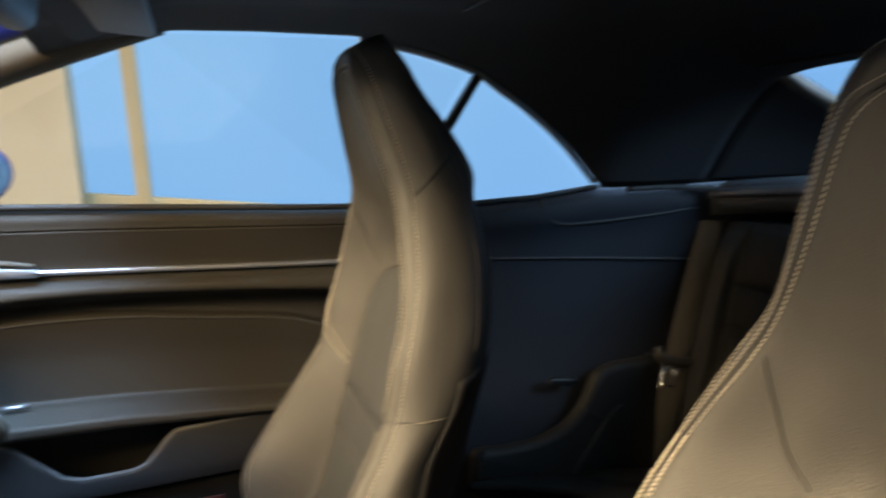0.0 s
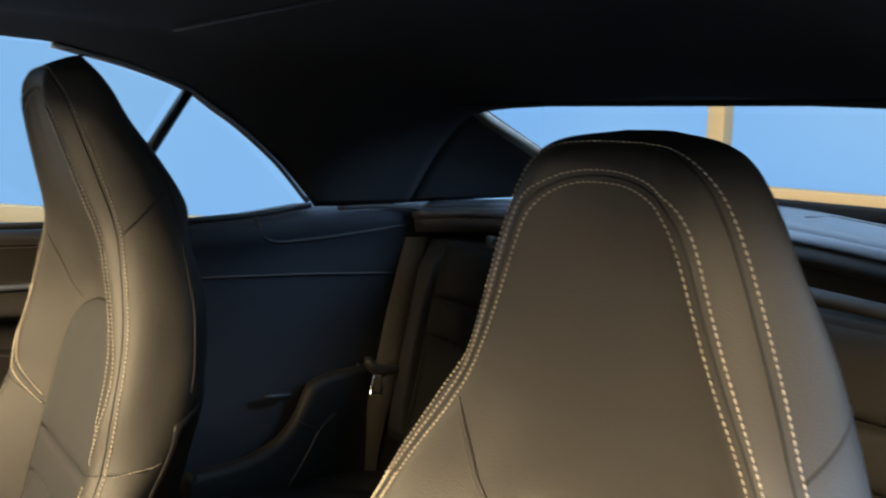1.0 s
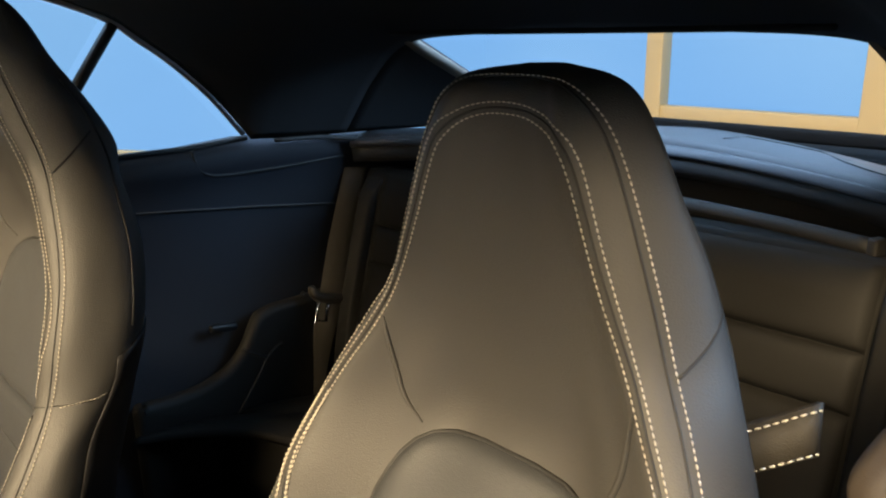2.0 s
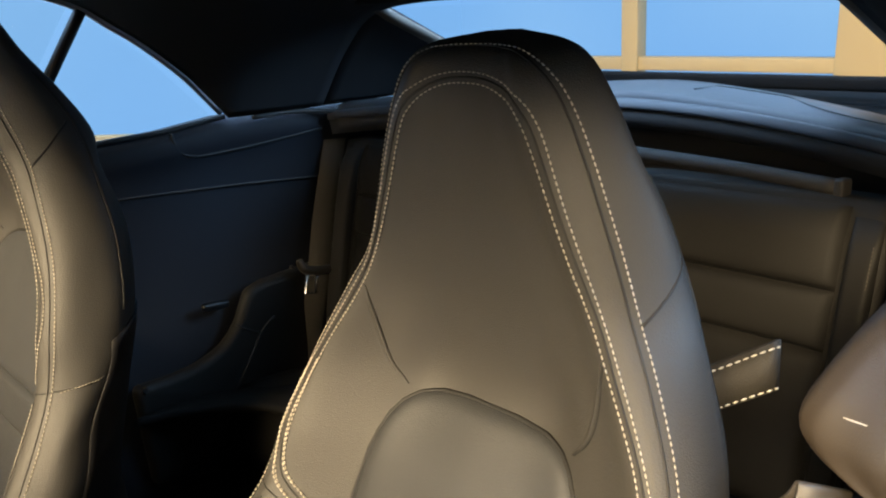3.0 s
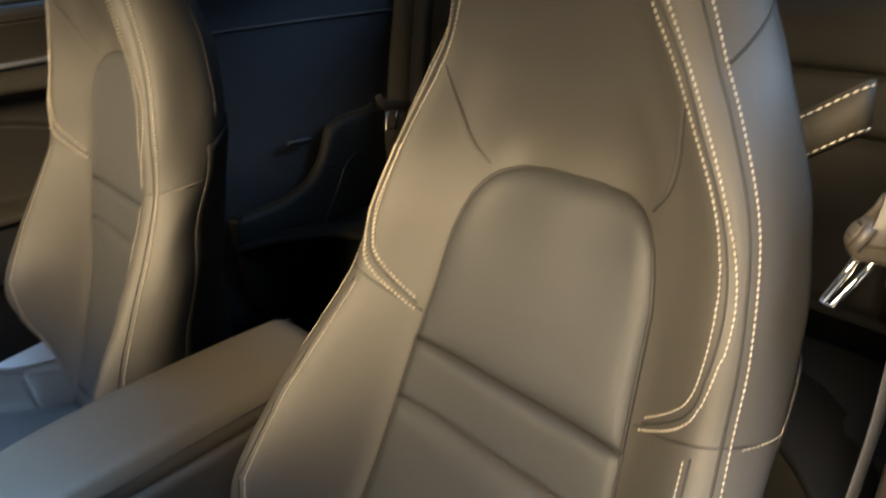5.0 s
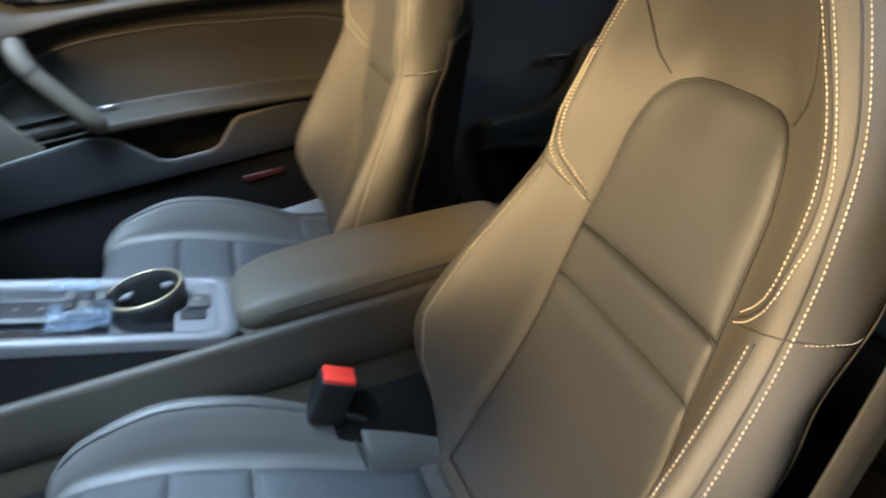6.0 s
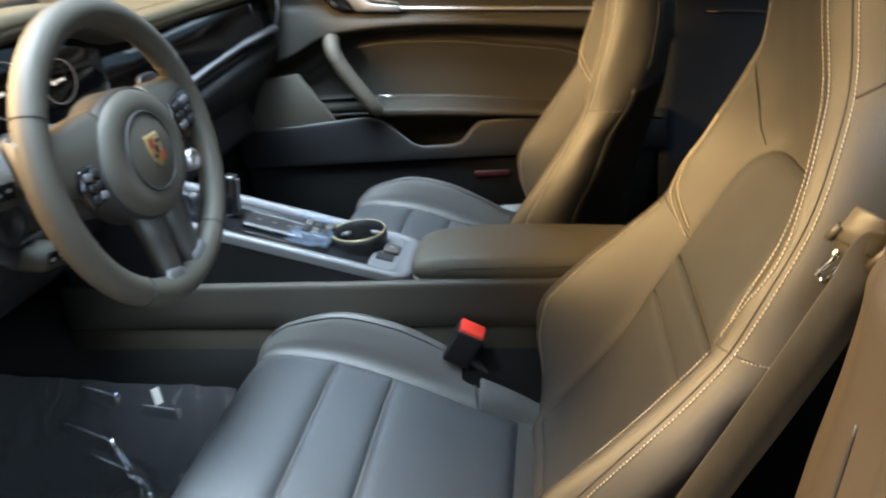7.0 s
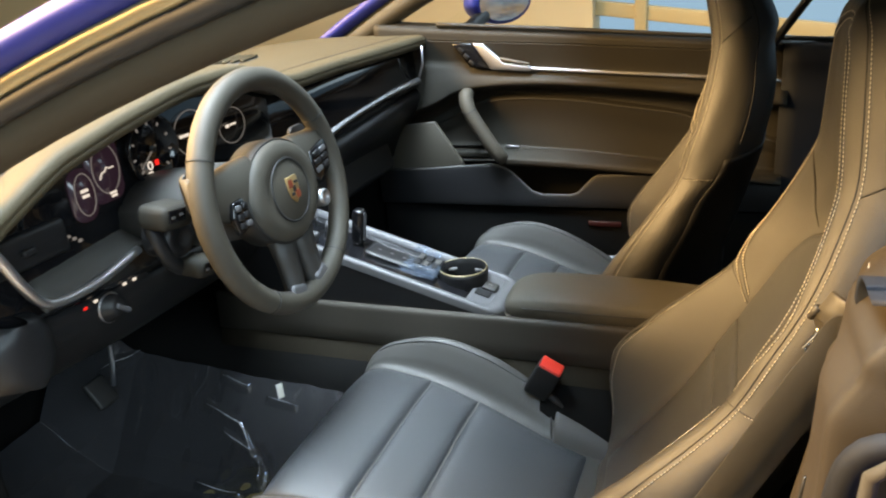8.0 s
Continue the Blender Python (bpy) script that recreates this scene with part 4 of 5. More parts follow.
wpart("airbag_cover", lathe([(0.076, -0.020), (0.077, 0.006), (0.074, 0.015), (0.066, 0.021), (0.048, 0.0225), (0.046, 0.021), (0.044, 0.022), (0.02, 0.026), (0.002, 0.027)], 40, HUB), LEATHER_RIM, wheel, "round padded airbag cover")
wpart("cover_gap", tube([(0.009, 1.16 * 0.0765 * math.cos(a), 0.0765 * math.sin(a)) for a in np.linspace(0, 2 * math.pi, 49)[:-1]], 0.0022, 5, closed=True), RUBBER)
wpart("badge_ring", tube([(0.0225, 0.047 * math.cos(a), 0.047 * math.sin(a)) for a in np.linspace(0, 2 * math.pi, 49)[:-1]], 0.002, 5, closed=True), RUBBER)
shield = [(-0.0135, 0.020), (0.0135, 0.020), (0.0145, 0.004), (0.011, -0.010), (0.0, -0.021), (-0.011, -0.010), (-0.0145, 0.004)]
badge = wpart("badge", slab(shield, "x", 0.022, 0.0285, 0.001), GOLD, wheel, "gold and red shield badge")
for y, z, w, h, m in ((-0.007, 0.010, 0.010, 0.012, REDB), (0.007, -0.008, 0.009, 0.011, REDB), (0.007, 0.010, 0.009, 0.004, RUBBER), (-0.006, -0.006, 0.008, 0.004, RUBBER), (0, 0.001, 0.007, 0.009, RUBBER)):
    wpart("badge_field", box(0.001, w, h, pose(0.029, y, z)), m, badge, flat=True)
for s in (1, -1):
    spoke_rows = spline([np.array([(x0 + dx, s * y, zc + h * q) for x0, q in ((-0.014, -1), (0.002, -1), (0.008, -0.55), (0.010, 0.2), (0.007, 0.8), (-0.002, 1), (-0.014, 1))]).ravel() for y, zc, h, dx in ((0.055, 0.022, 0.048, 0.004), (0.085, 0.024, 0.045, 0.002), (0.115, 0.028, 0.038, -0.001), (0.142, 0.033, 0.033, -0.002), (0.172, 0.036, 0.036, -0.004))], 16)
    wpart("spoke", sheet([r.reshape(-1, 3) for r in spoke_rows], closed=True, caps=True), LEATHER_RIM, wheel)
    pad = wpart("button_pad", slab([(s * a, b) for a, b in (((0.086, 0.006), (0.090, 0.036), (0.140, 0.046), (0.148, 0.028), (0.140, -0.002), (0.100, -0.016)) if s > 0 else ((0.098, -0.020), (0.094, 0.010), (0.102, 0.022), (0.124, 0.020), (0.132, 0.000), (0.126, -0.026)))], "x", 0.004, 0.0135, 0.003), GLOSS, wheel, "gloss black button pad")
    for k in range(3):
        for q in range(2):
            by, bz, bw = (0.104 + 0.022 * q, 0.004 + 0.0125 * k + 0.003 * q, 0.018) if s > 0 else (0.105 + 0.014 * q, -0.014 + 0.0125 * k, 0.011)
            wpart("button", box(0.005, bw, 0.0085, pose(0.0145, s * by, bz, s * 10, 0, 0), 0.002), PLASTIC if (k + q) % 3 else SATIN, pad)
    wpart("lower_spoke", sheet([[(x0, s * (y + dy), z) for x0, dy in ((-0.010, -w), (0.006, -w), (0.009, 0), (0.006, w), (-0.010, w))] for y, z, w in ((0.027, -0.060, 0.026), (0.026, -0.10, 0.020), (0.028, -0.14, 0.017), (0.033, -0.166, 0.022))], closed=True, caps=True), TRIM)
    wpart("spoke_cap", box(0.012, 0.036, 0.022, pose(0.006, s * 0.034, -0.150, s * 16, 0, 0), 0.006), SATIN, wheel, "satin silver spoke cap")
    wpart("shift_paddle", slab([(s * (0.135 + a), 0.045 + b) for a, b in rounded(0.05, 0.06, 0.015)], "x", -0.034, -0.026, 0.002), PLASTIC)
wpart("mode_dial", lathe([(0.015, -0.03), (0.015, 0.010), (0.013, 0.015), (0.009, 0.016), (0.0085, 0.012), (0.002, 0.012)], 24, Matrix.Translation((0.0, 0.098, -0.042)) @ pose(0, 0, 0, 0, 90, 0)), SILVER, wheel, "round silver drive-mode dial")
column = part("steering_column", sheet([[(x, -0.325 + w * math.cos(a), z + h * math.sin(a)) for a in np.linspace(0, 2 * math.pi, 21)[:-1]] for x, w, z, h in ((-0.55, 0.085, 0.775, 0.06), (-0.42, 0.085, 0.790, 0.062), (-0.345, 0.075, 0.800, 0.058), (-0.335, 0.05, 0.800, 0.04))], closed=True, caps=True), TRIM, dash, "steering column shroud")
for y2, zz, w, h in ((-0.466, 0.822, 0.066, 0.036), (-0.421, 0.728, 0.056, 0.028)):
    st = part("column_switch", box(0.050, w, h, pose(-0.385, y2, zz, -8, 6, 0), 0.012), DOORSKIN, dash, "dark column switch")
    part("switch_face", box(0.003, w * 0.5, h * 0.5, pose(-0.3585, y2 - 0.008, zz + 0.003, -8, 6, 0), 0.001), GLOSS, st)
    for k in range(2):
        part("switch_mark", box(0.002, 0.006, 0.003, pose(-0.3565, y2 - 0.018 + 0.016 * k, zz + 0.003)), SILVER, st, flat=True)
part("column_bracket", tube(spline([(-0.405, -0.480, 0.812), (-0.398, -0.476, 0.780), (-0.398, -0.462, 0.750), (-0.402, -0.436, 0.730), (-0.410, -0.40, 0.728)], 20), 0.012, 10, flat=0.8), PLASTIC, dash, "dark ring round the column switches")
part("column_pod", lathe([(0.030, -0.03), (0.030, 0.010), (0.026, 0.016), (0.014, 0.017), (0.012, 0.010), (0.002, 0.010)], 28, Matrix.Translation((-0.405, -0.440, 0.778)) @ pose(0, 0, 0, 0, 90, 0)), PLASTIC, dash, "dark round column pod")

# ---- centre console ----
console = thing("centre_console", "centre console with silver frame and gloss black panel", "console")
cz = lambda x: 0.507 + 0.30 * (-0.05 - x)
def con_pt(u, w, dz=0.0):
    return (u, 0.010 + w, cz(u) + dz)
def rounded_path(x0, x1, hw, r, n=6):
    out = []
    for cx, cy, a0 in ((x1 - r, hw - r, 0), (x0 + 0.02, hw - 0.02, 90), (x0 + 0.02, -hw + 0.02, 180), (x1 - r, -hw + r, 270)):
        rr = r if cx > x0 + 0.1 else 0.02
        out += [(cx + rr * math.cos(radians(a0 + 90 * k / n)), cy + rr * math.sin(radians(a0 + 90 * k / n))) for k in range(n + 1)]
    return out
outer_p, inner_p = rounded_path(-0.66, -0.038, 0.078, 0.030), rounded_path(-0.645, -0.066, 0.066, 0.018)
frame_rows = [[con_pt(*p, -0.016) for p in outer_p], [con_pt(*p, -0.004) for p in outer_p], [con_pt(p[0] * 0.97 + q[0] * 0.03, p[1] * 0.93 + q[1] * 0.07, 0.002) for p, q in zip(outer_p, inner_p)], [con_pt(*q, 0.002) for q in inner_p], [con_pt(*q, -0.014) for q in inner_p]]
part("console_frame", sheet(frame_rows, closed=True), SATIN, console, "satin silver console frame")
part("console_band", sheet([[con_pt(p[0] * 0.995, p[1] * 0.985, -0.014) for p in outer_p], [(p[0] * 0.99, 0.010 + p[1] * 0.98, min(0.500, cz(p[0]) - 0.018)) for p in outer_p]], closed=True), PLASTIC, console, "dark band below the silver frame")
CUP_X, CUP_Y, CUP_R = -0.143, 0.034, 0.0465
def holed(x0, x1, hw, dz, step=0.0025):
    # flat panel on the console's slope with a round hole for the cup holder
    nx, ny = int((x1 - x0) / step), int(2 * hw / step)
    bm = bmesh.new()
    grid = [[bm.verts.new(con_pt(x0 + (x1 - x0) * a / nx, -hw + 2 * hw * b / ny, dz)) for b in range(ny + 1)] for a in range(nx + 1)]
    for a in range(nx):
        for b in range(ny):
            quad = (grid[a][b], grid[a + 1][b], grid[a + 1][b + 1], grid[a][b + 1])
            mid = sum((v.co for v in quad), Vector()) / 4
            if math.hypot(mid.x - CUP_X, mid.y - CUP_Y) > CUP_R:
                bm.faces.new(quad)
    bmesh.ops.delete(bm, geom=[v for v in bm.verts if not v.link_faces], context="VERTS")
    return bm
part("console_panel", thick(holed(-0.645, -0.066, 0.066, -0.010), 0.004), GLOSS, console, "gloss black console panel", flat=True)
part("rear_tray", thick(holed(-0.112, -0.064, 0.064, -0.003), 0.004), SATIN, console, flat=True)
def console_side(profile):
    """Both flanks of the console from (half width, height) pairs, closed over the top."""
    half = [(-w, z) for w, z in profile]
    return sheet([[tuple(q) for q in [(x, 0.010 + y, z) for y, z in half + [(-y, z) for y, z in half[::-1]]]] for x in np.linspace(-0.66, 0.36, 12)], closed=True, caps=True)
part("console_body", console_side([(0.091, 0.422), (0.094, 0.428), (0.091, 0.455), (0.0885, 0.492), (0.0875, 0.498), (0.085, 0.5015), (0.079, 0.503), (0.075, 0.502), (0.070, 0.440)]), CONSOLE_SIDE, console, "black padded console side")
part("console_carpet", console_side([(0.120, 0.27), (0.110, 0.34), (0.0915, 0.426), (0.086, 0.428)]), CARPET_TAN, console, "brown-black carpet below the console")
CUP = Matrix.Translation((CUP_X, CUP_Y, cz(CUP_X) - 0.002))
part("cup_holder", lathe([(0.0385, -0.058), (0.0425, 0.006), (0.0432, 0.013), (0.0455, 0.0165), (0.0482, 0.0150), (0.0494, 0.009), (0.0484, 0.000), (0.0466, -0.02), (0.046, -0.05)], 48, CUP), PLASTIC, console, "round black cup holder")
part("cup_liner", sheet([[CUP @ Vector((r * math.cos(a), r * math.sin(a), z)) for a in np.linspace(0, 2 * math.pi, 49)[:-1]] for r, z in ((0.0365, -0.050), (0.0412, 0.005), (0.0422, 0.0130), (0.0450, 0.0172))], closed=True), PLASTIC, console)
# bronze tube paints the thin highlight on the holder's black rim
part("cup_rim_highlight", tube([CUP @ Vector((0.0462 * math.cos(a), 0.0462 * math.sin(a), 0.0160)) for a in np.linspace(0, 2 * math.pi, 49)[:-1]], 0.0015, 6, closed=True), GOLD_LIT_METAL, console, "thin bronze tube painting the rim's lit edge")
part("cup_base", lathe([(0.036, -0.046), (0.002, -0.046)], 32, CUP), MATT, console)
for a in (35, 150, 275):
    part("cup_finger", box(0.016, 0.013, 0.006, CUP @ Matrix.Translation((0.032 * math.cos(radians(a)), 0.032 * math.sin(radians(a)), 0.003)) @ pose(0, 0, 0, 0, 18, a), 0.002), SATIN, console, "small grey cup finger")
part("tray_recess", box(0.030, 0.022, 0.004, Matrix.Translation(con_pt(-0.090, -0.020, -0.0010)) @ pose(0, 0, 0, 0, 16.7, 0), 0.002), MATT, console)
part("key_button", box(0.028, 0.030, 0.008, Matrix.Translation(con_pt(-0.084, 0.010, 0.0)) @ pose(0, 0, 0, 0, 16.7, 0), 0.003), TRIM, console)
part("key_mark", box(0.008, 0.005, 0.001, Matrix.Translation(con_pt(-0.084, 0.010, 0.005)) @ pose(0, 0, 0, 0, 16.7, 0)), GLOWDIM, console, flat=True)
lever = part("gear_selector", box(0.024, 0.026, 0.075, Matrix.Translation(con_pt(-0.355, 0.012, 0.030)) @ pose(0, 0, 0, 0, 8, 0), 0.007), GLOSS, console, "small black gear selector")
part("selector_trim", box(0.026, 0.008, 0.060, Matrix.Translation(con_pt(-0.353, 0.012, 0.032)) @ pose(0, 0, 0, 0, 8, 0), 0.003), SATIN, lever)
part("touch_pad", box(0.13, 0.050, 0.006, Matrix.Translation(con_pt(-0.270, 0.004, -0.004)) @ pose(0, 0, 0, 0, 16.7, 0), 0.006), PLASTIC, console)
for k in range(4):
    part("pad_mark", box(0.006, 0.004, 0.001, Matrix.Translation(con_pt(-0.310 + 0.026 * k, 0.004, 0.0)) @ pose(0, 0, 0, 0, 16.7, 0)), GLOWDIM, console, flat=True)
for k, (x, y) in enumerate(((-0.43, -0.035), (-0.43, 0.02), (-0.43, 0.05), (-0.47, -0.02), (-0.47, 0.03))):
    part("toggle", lathe([(0.007, -0.01), (0.007, 0.006), (0.005, 0.010), (0.001, 0.010)], 16, Matrix.Translation(con_pt(x, y, 0.0)) @ pose(0, 0, 0, 0, 16.7, 0)), SATIN, console, "small silver switch")
for k in range(3):
    for q in range(2):
        part("console_button", box(0.013, 0.020, 0.005, Matrix.Translation(con_pt(-0.225 + 0.017 * k, -0.006 + 0.024 * q, 0.009)) @ pose(0, 0, 0, 0, 16.7, 0), 0.002), TRIM if (k + q) % 2 else MATT, console)
part("rear_buttons", box(0.05, 0.055, 0.016, Matrix.Translation(con_pt(-0.208, 0.006, 0.0)) @ pose(0, 0, 0, 0, 16.7, 0), 0.006), PLASTIC, console)
# crumpled protective film on the console
def crumpled(x0, x1, w0, w1, amp, seed, dz=0.006, n=22, m=14):
    rnd = random.Random(seed)
    off = Vector((rnd.uniform(-9, 9), rnd.uniform(-9, 9), seed))
    rows = []
    for i in range(n):
        rows.append([])
        for j in range(m):
            u = x0 + (x1 - x0) * i / (n - 1)
            w = w0 + (w1 - w0) * j / (m - 1)
            h = noise.ridged_multi_fractal(Vector((u * 22, w * 22, 0)) + off, 1.0, 2.0, 3, 0.6, 2.0)
            rows[-1].append(con_pt(u + 0.004 * math.sin(j * 1.7 + seed), w + 0.003 * math.sin(i * 1.3), dz + amp * h))
    return sheet(rows)
tagged(part("protective_film", crumpled(-0.245, -0.178, -0.058, 0.000, 0.014, 3, n=40, m=20), FILM_BLUE, None, flat=True), "crumpled pale blue protective film on the console", "plastic film")
tagged(part("protective_film", crumpled(-0.250, -0.195, 0.034, 0.062, 0.013, 8, n=34, m=14), FILM_BLUE, None, flat=True), "strip of pale blue protective film on the console", "plastic film")
# armrest
rest = thing("armrest", "padded black leather armrest on the centre console", "armrest")
ar = []
for x, hw, zt, zb in ((-0.040, 0.036, 0.514, 0.492), (-0.036, 0.050, 0.523, 0.487), (-0.018, 0.061, 0.532, 0.485), (0.03, 0.067, 0.539, 0.484), (0.15, 0.068, 0.540, 0.484), (0.30, 0.064, 0.534, 0.484), (0.335, 0.060, 0.528, 0.485), (0.345, 0.050, 0.518, 0.490)):
    hw, zt, zb = hw * 1.05, zt + 0.005, zb + 0.008
    ar.append(np.array([(x, 0.005 + y, z) for y, z in ((-hw * 0.965, zb + 0.006), (-hw, zb + 0.38 * (zt - zb)), (-hw * 0.955, zb + 0.68 * (zt - zb)), (-hw * 0.76, zt - 0.005), (0, zt), (hw * 0.76, zt - 0.005), (hw * 0.955, zb + 0.68 * (zt - zb)), (hw, zb + 0.38 * (zt - zb)), (hw * 0.965, zb + 0.006), (hw * 0.9, zb), (-hw * 0.9, zb))]).ravel())
part("lid", sheet([[tuple(q) for q in spline(np.vstack([r.reshape(-1, 3), r.reshape(-1, 3)[:1]]), 49)[:-1]] for r in spline(ar, 40)], closed=True, caps=True), LEATHER_LIT, rest)
part("lid_gap", box(0.36, 0.124, 0.006, pose(0.155, 0.005, 0.4985), 0.002), RUBBER, rest)
part("lid_seam", tube([(x, 0.005 - 0.0707, 0.520) for x in np.linspace(0.0, 0.33, 30)], 0.001, 5), RUBBER, rest)
# belt buckle beside the driver's seat
bk = thing("belt_buckle", "black seat belt buckle with a red release button", "buckle")
BM = Matrix.Translation((0.046, -0.104, 0.402)) @ pose(0, 0, 0, 8, 28, 0)
part("buckle_body", box(0.046, 0.033, 0.070, BM, 0.005), PLASTIC, bk)
part("release_button", box(0.041, 0.029, 0.014, BM @ pose(0, 0, 0.033), 0.003), RED, bk, "bright red release button")
part("buckle_stalk", tube([BM @ Vector((0, 0, -0.02)), (0.085, -0.105, 0.35), (0.12, -0.11, 0.26)], 0.010, 8, flat=0.6), PLASTIC, bk)

# ---- driver's side: belt, pillar trim, footwell ----
belt_d = thing("seat_belt", "dark seat belt hanging beside the driver's seat with metal tongue", "seat belt")
part("webbing", ribbon(spline([(0.470, -0.600, 0.800), (0.452, -0.588, 0.800), (0.440, -0.586, 0.785), (0.430, -0.592, 0.765), (0.418, -0.596, 0.745), (0.395, -0.600, 0.700), (0.365, -0.600, 0.637), (0.330, -0.600, 0.566), (0.285, -0.600, 0.47), (0.24, -0.60, 0.34), (0.22, -0.60, 0.26)], 48), (0.76, 0.12, -0.36), 0.044), WEB_SHADED, belt_d)
wide, rise = Vector((0.73, -0.68, 0.0)), Vector((0.22, -0.24, 0.94))
rise = (rise - wide * rise.dot(wide)).normalized()
TM = Matrix.Translation((0.434, -0.578, 0.797)) @ Matrix((wide.cross(rise), wide, rise)).transposed().to_4x4()
tongue_bm = slab([(-0.024, -0.002), (-0.021, 0.007), (-0.0135, 0.012), (0.020, 0.0055), (0.0245, 0.001), (0.023, -0.006), (0.0105, -0.020), (-0.001, -0.019), (-0.019, -0.013)], "x", -0.007, 0.007, 0.005, 3)
bmesh.ops.transform(tongue_bm, matrix=TM, verts=tongue_bm.verts[:])
handle = part("tongue_body", tongue_bm, WEB_PLASTIC, belt_d, "moulded belt tongue handle")
for ends in (((-0.022, -0.003), (-0.014, 0.010)), ((0.023, 0.001), (0.010, -0.018))):
    part("handle_lip", tube([TM @ Vector((0.0075, *q)) for q in ends], 0.0035, 8), WEB_PLASTIC, handle)
part("tongue", tube([TM @ Vector((0, *q)) for q in ((-0.015, -0.012), (-0.020, -0.0227), (-0.031, -0.041), (-0.025, -0.046), (-0.008, -0.022), (-0.004, -0.012))], 0.0026, 6), CHROME, belt_d, "bright metal belt tongue")
tilt = (wide * 0.95 - rise * 0.30).normalized()
part("belt_fold", ribbon(spline([TM @ Vector(q) for q in ((0.0085, -0.002, -0.006), (0.0088, 0.001, 0.004), (0.0062, 0.005, 0.013), (0.0030, 0.008, 0.0205), (0.0005, 0.0085, 0.0215), (-0.0015, 0.008, 0.0200), (-0.003, 0.005, 0.012), (-0.0085, 0.002, 0.002))], 24), tilt, 0.032), WEB_PLASTIC, belt_d, "folded webbing end")
part("belt_stop", box(0.006, 0.010, 0.014, TM @ pose(0.004, 0.006, -0.027), 0.003), WEB_PLASTIC, belt_d)
# leather belt guide loop on the seat shoulder
guide = thing("belt_guide", "leather belt guide loop with pale stitching on the seat shoulder", "strap")
gp = spline([(0.500, -0.465, 0.800), (0.512, -0.492, 0.816), (0.520, -0.515, 0.831), (0.530, -0.523, 0.834), (0.545, -0.515, 0.826), (0.548, -0.490, 0.808), (0.538, -0.460, 0.788)], 30)
part("strap", ribbon(gp, (-0.25, -0.12, -1), 0.034, 0.003), DOORSKIN, guide)
wd = Vector((-0.25, -0.12, -1)).normalized()
tagged(part("stitching", stitches([[Vector(p) + wd * 0.014 * k + Vector((-0.002, -0.001, 0)) for p in gp[:16]] for k in (1, -1)]), THREAD, guide, "pale contrast stitching"), kind="stuff")
# door pillar trim behind the driver
ptrim = thing("door_pillar_trim", "brown-black padded trim on the door pillar", "trim panel")
rows = []
for z, x_in, y_in, xf, yf in ((0.20, 0.372, -0.598, 0.366, -0.650), (0.45, 0.388, -0.598, 0.382, -0.650), (0.54, 0.397, -0.598, 0.391, -0.650), (0.62, 0.408, -0.598, 0.402, -0.652), (0.70, 0.420, -0.602, 0.411, -0.655), (0.76, 0.424, -0.610, 0.413, -0.660), (0.792, 0.424, -0.614, 0.414, -0.662), (0.812, 0.434, -0.611, 0.422, -0.656), (0.828, 0.446, -0.572, 0.430, -0.630), (0.845, 0.449, -0.560, 0.434, -0.622), (0.865, 0.458, -0.566, 0.452, -0.625), (0.89, 0.492, -0.580, 0.485, -0.635), (0.91, 0.530, -0.605, 0.525, -0.650), (0.915, 0.560, -0.630, 0.555, -0.660)):
    rows.append(np.array([(xf + 0.12, y_in, z), (x_in + 0.02, y_in, z), (x_in, y_in - 0.010, z), (0.5 * (x_in + xf) + 0.002, 0.5 * (y_in + yf), z), (xf, yf - 0.004, z), (xf + 0.002, -0.710, z), (xf + 0.010, -0.738, z), (xf + 0.12, -0.742, z)]).ravel())
part("trim_cover", sheet([[tuple(q) for q in spline(np.vstack([r.reshape(-1, 3), r.reshape(-1, 3)[:1]]), 57)[:-1]] for r in spline(rows, 50)], closed=True, caps=True), PILLAR_TRIM, ptrim)
part("trim_seam", tube([(float(np.interp(z, (0.45, 0.54, 0.62, 0.70), (0.382, 0.391, 0.402, 0.411))) - 0.0005, -0.676, z) for z in np.linspace(0.46, 0.70, 20)], 0.0018, 5), RUBBER, ptrim)
part("trim_stitch", tube(spline([(0.4525, -0.575, 0.856), (0.4480, -0.612, 0.857), (0.4465, -0.68, 0.855)], 12), 0.0005, 5), THREAD, ptrim)
jamb = part("door_jamb", box(0.26, 0.16, 0.74, pose(0.572, -0.872, 0.48, 0, 3, 0), 0.025), PAINT, car, "blue painted door jamb")
part("jamb_seal", tube(spline([(0.392, -0.748, 0.25), (0.408, -0.750, 0.55), (0.420, -0.753, 0.72), (0.432, -0.757, 0.783), (0.47, -0.758, 0.80)], 20), 0.010, 10), MATT, car, "black rubber door seal")
part("jamb_edge", tube([(0.408, -0.781, 0.25), (0.424, -0.784, 0.55), (0.434, -0.788, 0.79), (0.46, -0.790, 0.815)], 0.0055, 8), PILLAR_CLOTH, car)
part("rear_wheel_arch", box(0.62, 0.10, 0.60, pose(0.82, -0.72, 0.56), 0.03), DARK_TRIM, car)
part("rear_wheel_arch", box(0.62, 0.10, 0.60, pose(0.85, 0.74, 0.56), 0.03), DARK_TRIM, car)
